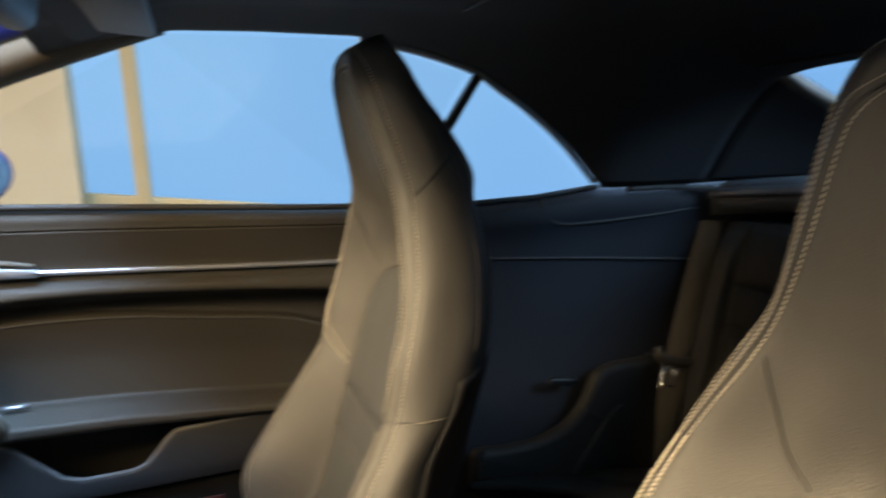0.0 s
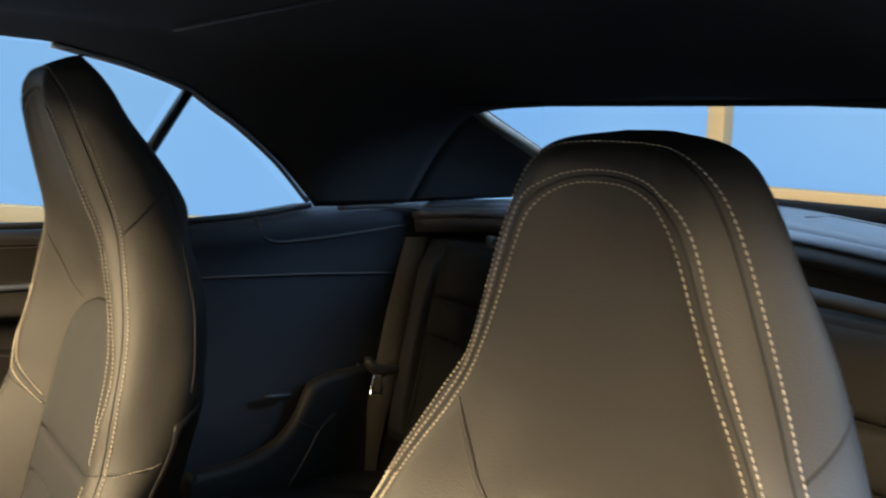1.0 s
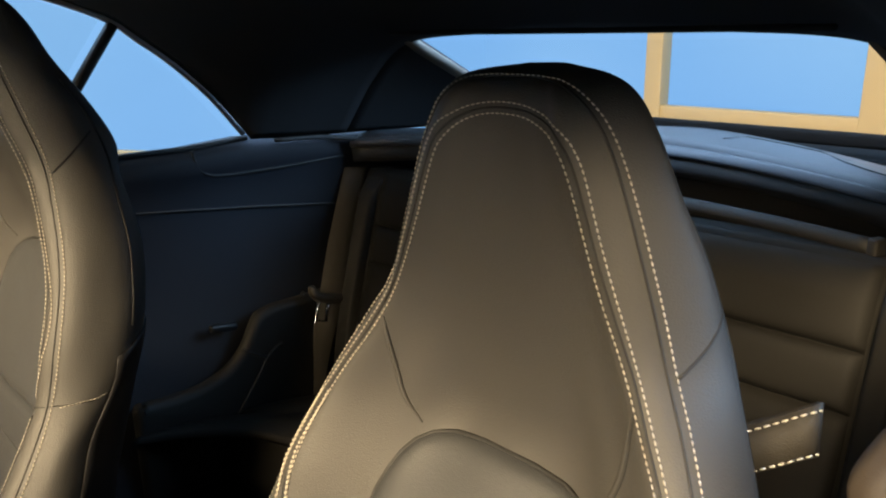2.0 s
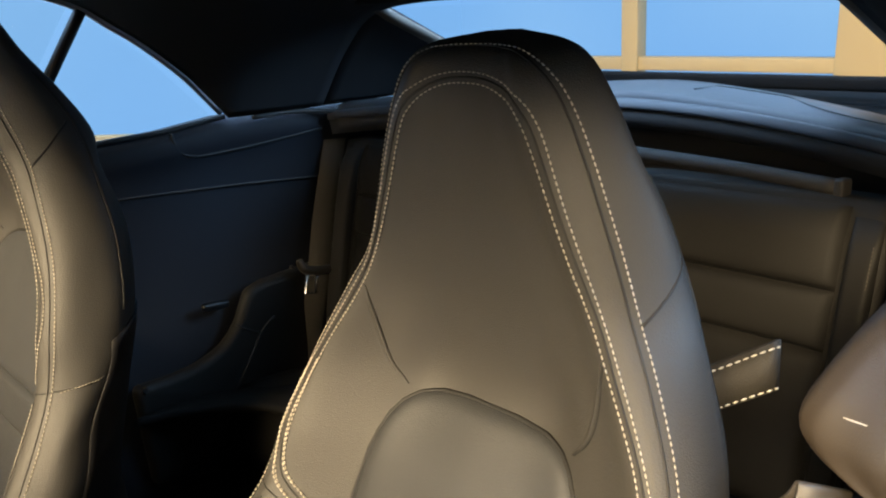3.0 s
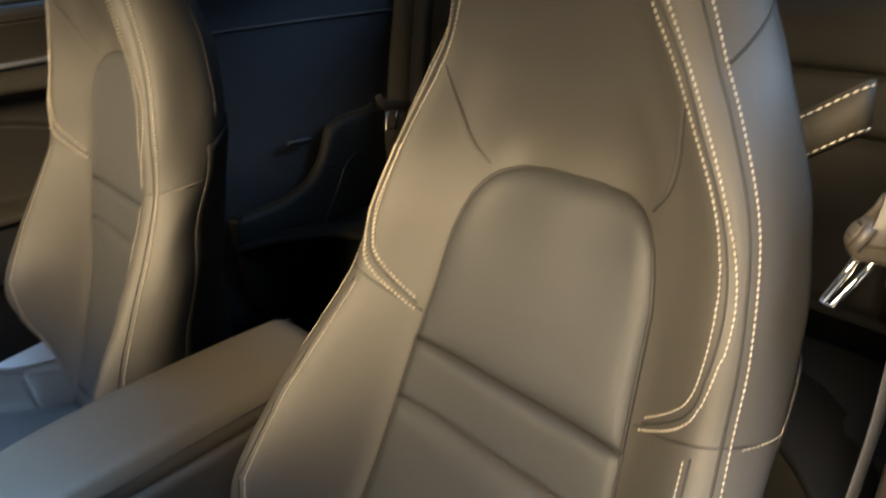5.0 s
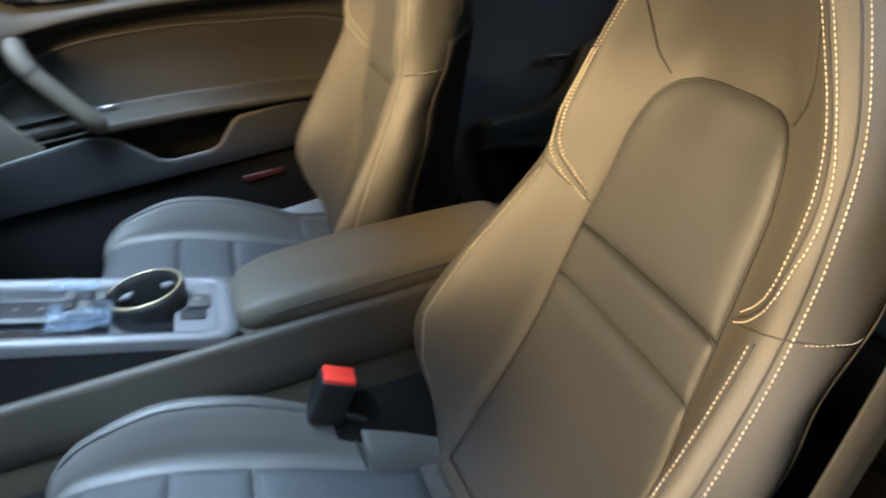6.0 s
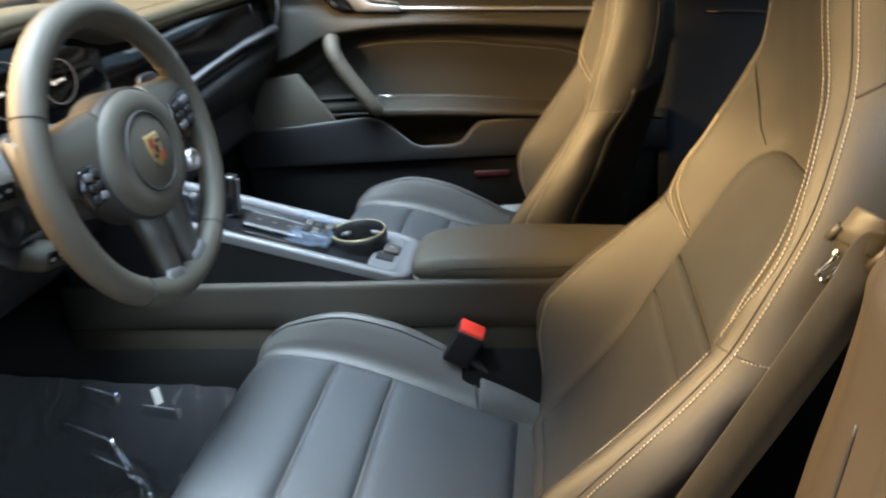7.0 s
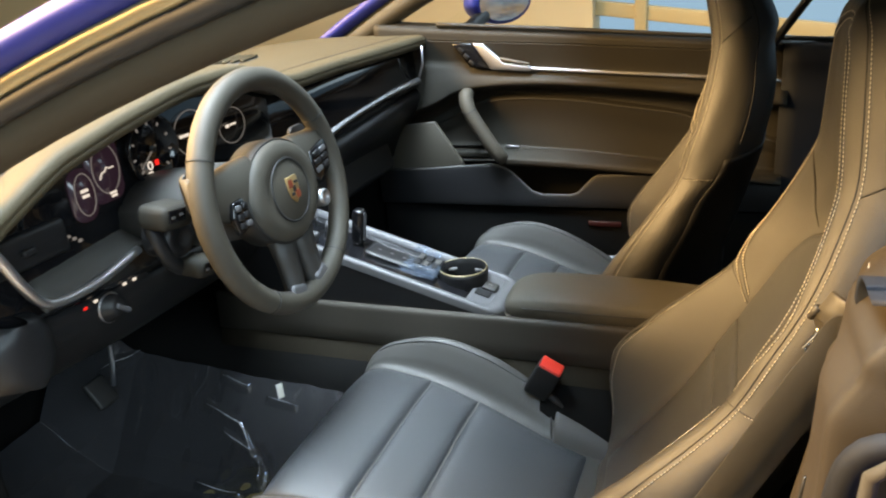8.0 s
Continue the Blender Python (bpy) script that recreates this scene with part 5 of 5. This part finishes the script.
# footwell: protective plastic sheet over the mat, pedals
creases = [((-0.615, -0.159), (-0.553, -0.167)), ((-0.64, -0.195), (-0.553, -0.214), (-0.512, -0.246)), ((-0.585, -0.226), (-0.512, -0.246)), ((-0.90, -0.200), (-0.83, -0.150)), ((-0.50, -0.175), (-0.44, -0.178)), ((-0.62, -0.29), (-0.52, -0.30)), ((-0.80, -0.36), (-0.74, -0.40)), ((-0.90, -0.50), (-0.86, -0.60))]
def crease_height(x, y):
    best = 1.0
    for line in creases:
        for a, b in zip(line, line[1:]):
            a, b, p = Vector(a), Vector(b), Vector((x, y))
            k = max(0.0, min(1.0, (p - a).dot(b - a) / (b - a).length_squared))
            best = min(best, (p - a - k * (b - a)).length)
    return math.exp(-(best / 0.0055) ** 2)
def film_point(f, g):
    x = -1.00 + 0.66 * f
    if g < 0.3:
        q = g / 0.3
        y, z = -0.150 - 0.15 * q, 0.345 + 0.045 * (1 - f) - 0.175 * q - 0.045 * (1 - f) * q
    else:
        y, z = -0.30 - 0.36 * (g - 0.3) / 0.7, 0.170 - 0.02 * (g - 0.3)
    rise = 0.10 * max(0, 0.25 - f) / 0.25
    n2 = noise.noise(Vector((x * 7, y * 7 + z * 5, 7.7)))
    n4 = noise.noise(Vector((x * 25, y * 25, 2.2)))
    crumple = max(0.0, 1 - (abs(x + 0.49) / 0.09) ** 2) * max(0.0, 1 - (abs(y + 0.285) / 0.05) ** 2)
    n3 = noise.ridged_multi_fractal(Vector((x * 18, y * 18, 1.4)), 0.9, 2.1, 3, 0.7, 2.0)
    return x, y + 0.003 * n2, z + rise + 0.007 * crease_height(x, y) + 0.009 * n2 + 0.0046 * n4 + 0.034 * crumple * n3
tagged(part("floor_film", sheet([[film_point(i / 230, j / 190) for j in range(191)] for i in range(231)]), FILM, None), "crinkled clear plastic sheet over the driver's floor mat", "plastic film")
floor_film = bpy.data.objects["floor_film"]
# white tubes paint the glints along the sheet's folds
for line in creases[:6]:
    pts = spline([(*q, 0.0) for q in line], 24)
    ridge = []
    for x, y, z in pts:
        g = (-0.150 - y) / 0.5 if y > -0.30 else 0.3 + (-0.30 - y) * 0.7 / 0.36
        fx, fy, fz = film_point((x + 1.00) / 0.66, g)
        ridge.append((fx, fy, fz + 0.0006))
    part("crease_glint", tube(ridge, [0.0001 + 0.0008 * math.sin(math.pi * (k + 0.5) / 24) ** 2 * (0.65 + 0.35 * math.sin(k * 2.1)) for k in range(24)], 6), FOLD_GLINT, floor_film, "white painted glint along a fold")
# extra crumpled piece that paints the floor sheet's warm gold reflection
lit_film_rows = []
for i in range(34):
    lit_film_rows.append([])
    for j in range(26):
        f, g = i / 33, j / 25
        h = noise.ridged_multi_fractal(Vector((f * 3.1, g * 2.3, 4.2)), 0.9, 2.0, 4, 0.7, 2.0)
        dome = math.sin(math.pi * f) * math.sin(math.pi * g)
        lit_film_rows[-1].append((-0.600 + 0.165 * f + 0.006 * math.sin(7 * g), -0.305 + 0.095 * g + 0.008 * math.sin(5 * f), 0.176 + 0.020 * dome ** 0.5 + 0.012 * h * dome))
tagged(part("crumpled_film", sheet(lit_film_rows), WARM_LIT_FILM, None), "crumpled plastic film on the floor, its warm reflection painted gold", "plastic film")
pedals = thing("pedal", "black pedal hanging in the driver's footwell", "pedal")
part("pedal_arm", tube([(-0.760, -0.278, 0.62), (-0.760, -0.281, 0.514), (-0.760, -0.289, 0.44), (-0.762, -0.298, 0.395)], 0.0036, 8), SILVER, pedals)
part("pedal_pad", box(0.014, 0.050, 0.060, pose(-0.785, -0.312, 0.385, 0, -35, 0), 0.006), RUBBER, pedals)
tagged(part("paper_tag", box(0.002, 0.013, 0.030, pose(-0.462, -0.185, 0.356, 0, -8, -40), 0.001), TAG, None), "small white paper tag hanging by the tunnel", "tag")

# ---- front seats ----
# driver's seat: rows of height, then front centre x, insert half width, insert edge x, crest half width and x, outer seam half width and x, side half width and x, back x
BACK = [
    (1.058, 0.490, 0.006, 0.490, 0.010, 0.491, 0.014, 0.493, 0.018, 0.498, 0.508),
    (1.052, 0.464, 0.018, 0.464, 0.034, 0.466, 0.056, 0.478, 0.058, 0.490, 0.500),
    (1.040, 0.452, 0.026, 0.451, 0.048, 0.449, 0.072, 0.466, 0.080, 0.486, 0.508),
    (1.015, 0.449, 0.032, 0.447, 0.059, 0.442, 0.085, 0.461, 0.097, 0.484, 0.517),
    (0.980, 0.449, 0.040, 0.447, 0.075, 0.441, 0.100, 0.461, 0.113, 0.484, 0.524),
    (0.930, 0.451, 0.055, 0.449, 0.093, 0.441, 0.118, 0.462, 0.132, 0.492, 0.541),
    (0.880, 0.456, 0.068, 0.453, 0.113, 0.441, 0.137, 0.463, 0.148, 0.492, 0.552),
    (0.845, 0.462, 0.078, 0.455, 0.131, 0.433, 0.156, 0.452, 0.164, 0.484, 0.541),
    (0.790, 0.467, 0.095, 0.448, 0.161, 0.414, 0.183, 0.432, 0.187, 0.464, 0.537),
    (0.750, 0.454, 0.103, 0.436, 0.174, 0.396, 0.196, 0.413, 0.199, 0.446, 0.528),
    (0.710, 0.427, 0.112, 0.417, 0.183, 0.373, 0.205, 0.391, 0.209, 0.426, 0.513),
    (0.660, 0.396, 0.121, 0.391, 0.188, 0.347, 0.212, 0.365, 0.219, 0.402, 0.493),
    (0.610, 0.369, 0.126, 0.363, 0.201, 0.299, 0.225, 0.321, 0.231, 0.352, 0.467),
    (0.560, 0.343, 0.130, 0.336, 0.212, 0.246, 0.236, 0.272, 0.243, 0.318, 0.440),
    (0.490, 0.309, 0.138, 0.300, 0.213, 0.178, 0.237, 0.207, 0.244, 0.262, 0.402),
    (0.430, 0.272, 0.147, 0.262, 0.211, 0.164, 0.234, 0.192, 0.241, 0.240, 0.387),
    (0.360, 0.222, 0.157, 0.212, 0.205, 0.170, 0.226, 0.192, 0.234, 0.230, 0.348),
    (0.270, 0.150, 0.166, 0.148, 0.198, 0.162, 0.216, 0.187, 0.227, 0.240, 0.304),
]
BACK_ZS = [r[0] for r in BACK][::-1]


def back_row(z):
    return [np.interp(z, BACK_ZS, [r[k] for r in BACK][::-1]) for k in range(1, 11)]


def back_x(dy, z):
    """The x of the backrest's front at a half width dy and a height z."""
    xc, wp, xv, w1, x1, w2, x2, w3, x3, xb = back_row(z)
    return float(np.interp(abs(dy), (0, wp * 0.7, wp, w1, w2, w3), (xc, xc, xv, x1, x2, x3)))


def back_section(row):
    z, xc, wp, xv, w1, x1, w2, x2, w3, x3, xb = row
    low = min(1.0, max(0.0, (0.70 - z) / 0.12))
    half = [(0, xc), (wp * 0.6, xc), (wp, xv), (wp + 0.4 * (w1 - wp), xv + 0.35 * (x1 - xv)), (w1, x1), (w2, x2), (w3, x3), (w3 - 0.010 - 0.030 * low, 0.55 * x3 + 0.45 * xb), (w3 * (0.72 - 0.14 * low), xb - 0.010), (w3 * 0.36, xb), (0, xb)]
    full = half + [(-y, x) for y, x in half[-2:0:-1]]
    return [(x, y, z) for y, x in full]


def puffed(z_lo, z_hi, wide, h, front, n=24, m=24, lift=0.002):
    """A stuffed leather panel on the backrest between two heights; wide gives its half width at a height."""
    rows = []
    for i in range(n + 1):
        v = i / n
        z = z_lo + v * (z_hi - z_lo)
        w = wide(z)
        row = []
        for j in range(m + 1):
            u = 2 * j / m - 1
            dome = max(0, 1 - abs(u) ** 6) * max(0, 1 - abs(2 * v - 1) ** 8)
            row.append((front(u * w, z) - lift - h * dome ** 0.6, u * w, z))
        rows.append(row)
    return plate(rows, (0.010, 0, 0))


def build_seat(name, label):
    seat = thing(name, label, "car seat", "front seats")
    smooth_rows = spline([np.array(back_section(r)).ravel() for r in BACK], 96)
    rows = []
    for r in smooth_rows:
        pts = r.reshape(-1, 3)
        loop = spline(np.vstack([pts, pts[:1]]), 81)[:-1]
        rows.append([tuple(q) for q in loop])
    skin = sheet(rows, closed=True, caps=True)
    shell_rows = []
    for r in rows:
        if 0.30 < r[0][2] < 0.684:
            mid = Vector((r[20][0], 0, r[0][2]))
            shell_rows.append([Vector(q) + (Vector(q) - mid).normalized() * 0.003 for q in r[26:55]])
    tree = BVHTree.FromBMesh(skin)
    def on_skin(pts, lift=0.0010):
        out = []
        for p in pts:
            q, n = tree.find_nearest(Vector(p))[:2]
            out.append(q + n * lift)
        return out
    def front(dy, z):
        hit = tree.ray_cast(Vector((-0.5, dy, z)), Vector((1, 0, 0)))[0]
        return hit.x if hit else back_x(dy, z)
    backrest = part("backrest", skin, LEATHER, seat)
    part("rear_shell", thick(sheet(shell_rows), 0.002), PLASTIC, backrest, "dark hard shell on the seat's back")
    # stuffed inserts on the backrest
    def upper_w(z):
        return float(np.interp(z, (0.602, 0.650, 0.700, 0.720, 0.736, 0.748, 0.756, 0.761, 0.7635), (0.122, 0.116, 0.111, 0.105, 0.098, 0.088, 0.075, 0.054, 0.026)))
    part("upper_insert", puffed(0.604, 0.7635, upper_w, 0.011, front, 40), LEATHER_PERF, backrest)
    part("rib_insert", puffed(0.549, 0.600, lambda z: np.interp(z, (0.54, 0.6), (0.129, 0.123)), 0.007, front), LEATHER_PERF, backrest)
    part("lower_insert", puffed(0.30, 0.546, lambda z: np.interp(z, (0.30, 0.546), (0.158, 0.129)), 0.010, front), LEATHER_PERF, backrest)
    lower_w = lambda z: float(np.interp(z, (0.36, 0.546, 0.60), (0.152, 0.129, 0.123)))
    rim_pts = [(upper_w(z), z) for z in np.linspace(0.604, 0.7635, 60)]
    rim_pts = [(-w, z) for w, z in rim_pts] + [(w, z) for w, z in rim_pts[::-1]]
    part("insert_seam", tube([(front(w, z) - 0.0006, w, z) for w, z in rim_pts], 0.0021, 6), RUBBER, backrest)
    for z in (0.602, 0.5475):
        part("insert_seam", tube([(front(w, z) - 0.0008, w, z) for w in np.linspace(-lower_w(z), lower_w(z), 24)], 0.0016, 5), RUBBER, backrest)
    for side in (1, -1):
        part("insert_seam", tube([(front(side * lower_w(z), z) - 0.0004, side * lower_w(z), z) for z in np.linspace(0.36, 0.604, 40)], 0.0019, 5), RUBBER, backrest)
    # seam piping and stitching
    crest = lambda k: (lambda z: np.interp(z, BACK_ZS, [r[4] for r in BACK][::-1]) + k)
    outer = lambda k: (lambda z: np.interp(z, BACK_ZS, [r[6] for r in BACK][::-1]) + k)
    HALF_A = [(0.132, 0.638), (0.158, 0.660), (0.173, 0.676), (0.179, 0.692), (0.180, 0.730), (0.166, 0.778), (0.146, 0.814), (0.120, 0.854), (0.088, 0.922), (0.066, 0.982), (0.056, 1.004), (0.040, 1.018), (0.020, 1.0255), (0, 1.0265)]
    HALF_B = [(0.130, 0.628), (0.160, 0.650), (0.179, 0.667), (0.187, 0.686), (0.189, 0.732), (0.173, 0.776), (0.151, 0.819), (0.128, 0.858), (0.096, 0.928), (0.077, 0.982), (0.069, 1.001), (0.056, 1.019), (0.030, 1.0315), (0, 1.0345)]
    OUTER = [(outer(-0.004)(z), z) for z in (0.40, 0.45, 0.50, 0.55, 0.60, 0.65, 0.70, 0.75)] + [(0.181, 0.788), (0.161, 0.828), (0.136, 0.879), (0.116, 0.932), (0.098, 0.983), (0.083, 1.016), (0.068, 1.034), (0.048, 1.045), (0.026, 1.050), (0, 1.051)]
    def arch(half, dw=0.0, lift=0.0012):
        h = [(w + dw * min(1, w / 0.05), z) for w, z in half]
        full = h + [(-w, z) for w, z in h[-2::-1]]
        run = on_skin([(back_x(w, z) - 0.001, w, z) for w, z in spline(full, 260)], 0.0)
        for _ in range(40):
            run = run[:1] + [(a + b * 2 + c) / 4 for a, b, c in zip(run, run[1:], run[2:])] + run[-1:]
        return on_skin(run, lift)
    tagged(part("stitching", stitches([arch(HALF_A), arch(HALF_B), arch(OUTER)], 0.0046, 0.0033, 0.00074), THREAD, backrest, "pale contrast stitching"), kind="stuff")
    lower_rows = [on_skin([(back_x(w, z) - 0.001, w, z) for w, z in spline(half[:6], 60)], 0.0018) for half in (HALF_A, HALF_B)]
    tagged(part("stitching", stitches(lower_rows, 0.0046, 0.0036, 0.0011), THREAD, backrest, "pale contrast stitching"), kind="stuff")
    HALF_M = [(0.5 * (a[0] + b[0]), 0.5 * (a[1] + b[1])) for a, b in zip(HALF_A, HALF_B)]
    part("seam_piping", tube(arch(HALF_M, 0, 0.0), 0.0010, 5), RUBBER, backrest)
    part("seam_piping", tube(arch(OUTER, -0.0045, 0.0), 0.0010, 5), RUBBER, backrest)
    for s in (1, -1):
        part("seam_piping", tube(on_skin(spline([(back_x(w, z) - 0.0005, s * w, z) for w, z in ((0.124, 0.626), (0.150, 0.640), (0.176, 0.655), (0.200, 0.661), (0.226, 0.655))], 20), 0.0), 0.0009, 5), RUBBER, backrest)
        part("seam_fold", tube(on_skin(spline([(back_x(w, z) - 0.0005, s * w, z) for w, z in ((0.087, 0.7615), (0.104, 0.784), (0.115, 0.824), (0.120, 0.852))], 20), 0.0004), [0.0006 + 0.0019 * math.sin(math.pi * k / 19) for k in range(20)], 6), LEATHER, backrest, "raised leather fold")
        # dark tube paints the shaded side of the outboard fold
        if s < 0:
            part("seam_piping", tube(on_skin(spline([(back_x(w, z) - 0.0005, s * (w + 0.0024), z) for w, z in ((0.087, 0.7615), (0.104, 0.784), (0.115, 0.824), (0.120, 0.852))], 20), 0.0), 0.0006, 5), RUBBER, backrest)
        part("seam_piping", tube(on_skin(spline([(back_x(0.137, 0.872) - 0.001, s * 0.138, 0.874), (0.480, s * 0.146, 0.890), (0.512, s * 0.140, 0.906)], 12), 0.0), 0.0013, 5), RUBBER, backrest)
        crest_run = on_skin([(back_x(crest(-0.004)(z), z) - 0.001, s * crest(-0.004)(z), z) for z in np.linspace(0.652, 0.36, 70)], 0.0008)
        tagged(part("stitching", stitches([crest_run], 0.0042, 0.0031, 0.00065), THREAD, backrest, "pale contrast stitching"), kind="stuff")
        part("seam_piping", tube(on_skin([(back_x(crest(0.001)(z), z), s * crest(0.001)(z), z) for z in np.linspace(0.655, 0.36, 70)], 0.0), 0.0010, 5), RUBBER, backrest)
        # cross seam round the side and the joint of the rear shell
        side_row = lambda z: back_row(z)
        w2, w3 = side_row(0.660)[5], side_row(0.666)[7]
        cross = on_skin(spline([(side_row(0.660)[6], s * w2, 0.660), (0.5 * (side_row(0.658)[6] + side_row(0.658)[8]), s * w3, 0.658), (side_row(0.655)[8], s * w3, 0.655), (0.8 * side_row(0.652)[8] + 0.2 * side_row(0.652)[9], s * w3, 0.652)], 20), 0.0005)
        tagged(part("stitching", stitches([cross], 0.0036, 0.0026, 0.0005), THREAD, backrest, "pale contrast stitching"), kind="stuff")
        shell = []
        for z in np.linspace(0.965, 0.70, 40):
            r = side_row(z)
            shell.append((0.40 * r[8] + 0.60 * r[9], s * r[7], z))
        shell = on_skin(shell, 0.0)
        for _ in range(12):
            shell = shell[:1] + [(p + q * 2 + r) / 4 for p, q, r in zip(shell, shell[1:], shell[2:])] + shell[-1:]
        part("shell_joint", tube(on_skin(shell, 0.0), 0.0017, 6), RUBBER, backrest)
    # cushion: x, centre z, insert half width, crest half width and z, side half width and z, lower z
    CUSH = [
        (-0.300, 0.300, 0.150, 0.170, 0.300, 0.185, 0.290, 0.270),
        (-0.308, 0.345, 0.165, 0.190, 0.348, 0.205, 0.335, 0.265),
        (-0.301, 0.380, 0.180, 0.208, 0.392, 0.232, 0.370, 0.262),
        (-0.282, 0.401, 0.187, 0.218, 0.420, 0.248, 0.390, 0.260),
        (-0.243, 0.407, 0.190, 0.226, 0.442, 0.258, 0.405, 0.258),
        (-0.155, 0.392, 0.192, 0.230, 0.456, 0.263, 0.415, 0.255),
        (-0.065, 0.362, 0.188, 0.231, 0.432, 0.263, 0.395, 0.252),
        (0.020, 0.328, 0.182, 0.230, 0.386, 0.260, 0.358, 0.250),
        (0.070, 0.308, 0.176, 0.226, 0.356, 0.255, 0.338, 0.250),
        (0.170, 0.275, 0.170, 0.220, 0.335, 0.245, 0.320, 0.250),
    ]
    xs = [r[0] for r in CUSH[1:]]
    def cush_z(dy, x):
        g = [np.interp(x, xs, [r[k] for r in CUSH[1:]]) for k in range(1, 8)]
        return float(np.interp(abs(dy), (0, g[1], g[2], g[4]), (g[0], g[0] - 0.002, g[3], g[5])))
    rows = []
    for r in CUSH:
        x, zc, wp, w1, z1, w3, z3, zb = r
        half = [(0, zc), (wp * 0.6, zc), (wp, zc - 0.003), (0.5 * (wp + w1), 0.5 * (zc + z1) - 0.002), (w1, z1), (w3 - 0.006, 0.5 * (z1 + z3) + 0.006), (w3, z3), (w3 - 0.004, zb), (w3 * 0.5, zb - 0.01), (0, zb - 0.01)]
        rows.append(np.array([(x, y, z) for y, z in half + [(-y, z) for y, z in half[-2:0:-1]]]).ravel())
    out = []
    for r in spline(rows, 60):
        pts = r.reshape(-1, 3)
        out.append([tuple(q) for q in spline(np.vstack([pts, pts[:1]]), 73)[:-1]])
    cush_skin = sheet(out, closed=True, caps=True)
    cush_tree = BVHTree.FromBMesh(cush_skin)
    def cush_top(dy, x):
        hit = cush_tree.ray_cast(Vector((x, dy, 0.9)), Vector((0, 0, -1)))[0]
        return hit.z if hit else cush_z(dy, x)
    cushion = part("cushion", cush_skin, LEATHER, seat)
    def pad(x0, x1, h):
        rows = []
        for i in range(17):
            v = i / 16
            x = x0 + v * (x1 - x0)
            w = np.interp(x, xs, [r[2] for r in CUSH[1:]]) - 0.003
            rows.append([(x, w * u, cush_top(w * u, x) + 0.001 + h * (max(0, 1 - abs(u) ** 6) * max(0, 1 - abs(2 * v - 1) ** 6)) ** 0.6) for u in np.linspace(-1, 1, 25)])
        return plate(rows, (0, 0, -0.010))
    part("front_insert", pad(-0.297, -0.160, 0.010), LEATHER_PERF, cushion)
    part("rib_insert", pad(-0.157, -0.070, 0.008), LEATHER_PERF, cushion)
    part("rear_insert", pad(-0.066, 0.130, 0.009), LEATHER_PERF, cushion)
    for s in (1, -1):
        run = [(x, s * (np.interp(x, xs, [r[3] for r in CUSH[1:]]) - 0.004), cush_top(s * (np.interp(x, xs, [r[3] for r in CUSH[1:]]) - 0.004), x) + 0.0004) for x in np.linspace(-0.275, 0.07, 50)]
        part("seam_piping", tube(run, 0.0015, 5), RUBBER, cushion)
        part("seam_piping", tube([(0.066, s * 0.178, cush_top(s * 0.178, 0.066)), (0.060, s * 0.21, cush_top(s * 0.21, 0.06)), (0.066, s * 0.245, cush_top(s * 0.245, 0.066))], 0.0016, 5), RUBBER, cushion)
    for s in (1, -1):
        hip = []
        for x, zt, w_in, w_out, drop in ((0.070, 0.352, 0.168, 0.256, 0.0), (0.074, 0.357, 0.165, 0.258, 0.0), (0.110, 0.345, 0.166, 0.254, 0.004), (0.160, 0.326, 0.168, 0.248, 0.008), (0.215, 0.306, 0.170, 0.240, 0.010)):
            hip.append(np.array([(x, s * y, z - 0.006) for y, z in ((w_in, zt - 0.075), (w_in + 0.006, zt - 0.046), (w_in + 0.022, zt - 0.018), (0.5 * (w_in + w_out) + 0.008, zt), (w_out - 0.012, zt - 0.018 - drop), (w_out, zt - 0.040), (w_out - 0.003, zt - 0.085))]).ravel())
        part("hip_pad", sheet([[tuple(q) for q in spline(np.vstack([r.reshape(-1, 3), r.reshape(-1, 3)[:1]]), 41)[:-1]] for r in spline(hip, 24)], closed=True, caps=True), LEATHER, cushion)
    # base, side covers and the tilt button
    part("seat_base", box(0.44, 0.40, 0.10, pose(-0.08, 0, 0.205), 0.02), PLASTIC, seat)
    for s in (1, -1):
        part("side_cover", slab([(-0.27, 0.20), (0.24, 0.19), (0.27, 0.30), (0.12, 0.275), (-0.25, 0.265)], "y", s * 0.236 - 0.012, s * 0.236 + 0.012, 0.006), PLASTIC, seat)
        part("seat_rail", box(0.62, 0.035, 0.04, pose(-0.02, s * 0.17, 0.15), 0.006), PLASTIC, seat)
        part("tilt_button", box(0.012, 0.016, 0.022, pose(0.118, s * 0.232, 0.303, 0, 25, 0), 0.004), SILVER, seat, "small silver backrest button")
    return seat


seat_driver = build_seat("front_seat", "black leather sport seat with integrated headrest and pale stitching")
seat_driver.location = (0, -0.325, 0)
seat_passenger = copy_thing(seat_driver, pose(0.010, 0.325, 0))
tagged(seat_passenger, "black leather sport seat with upright backrest beside the closed door")
for child in seat_passenger.children:
    if child.name.startswith("backrest"):
        child.matrix_basis = pose(0.18, 0, 0.333) @ pose(0, 0, 0, 0, -11.15, 0) @ pose(-0.22, 0, -0.30)
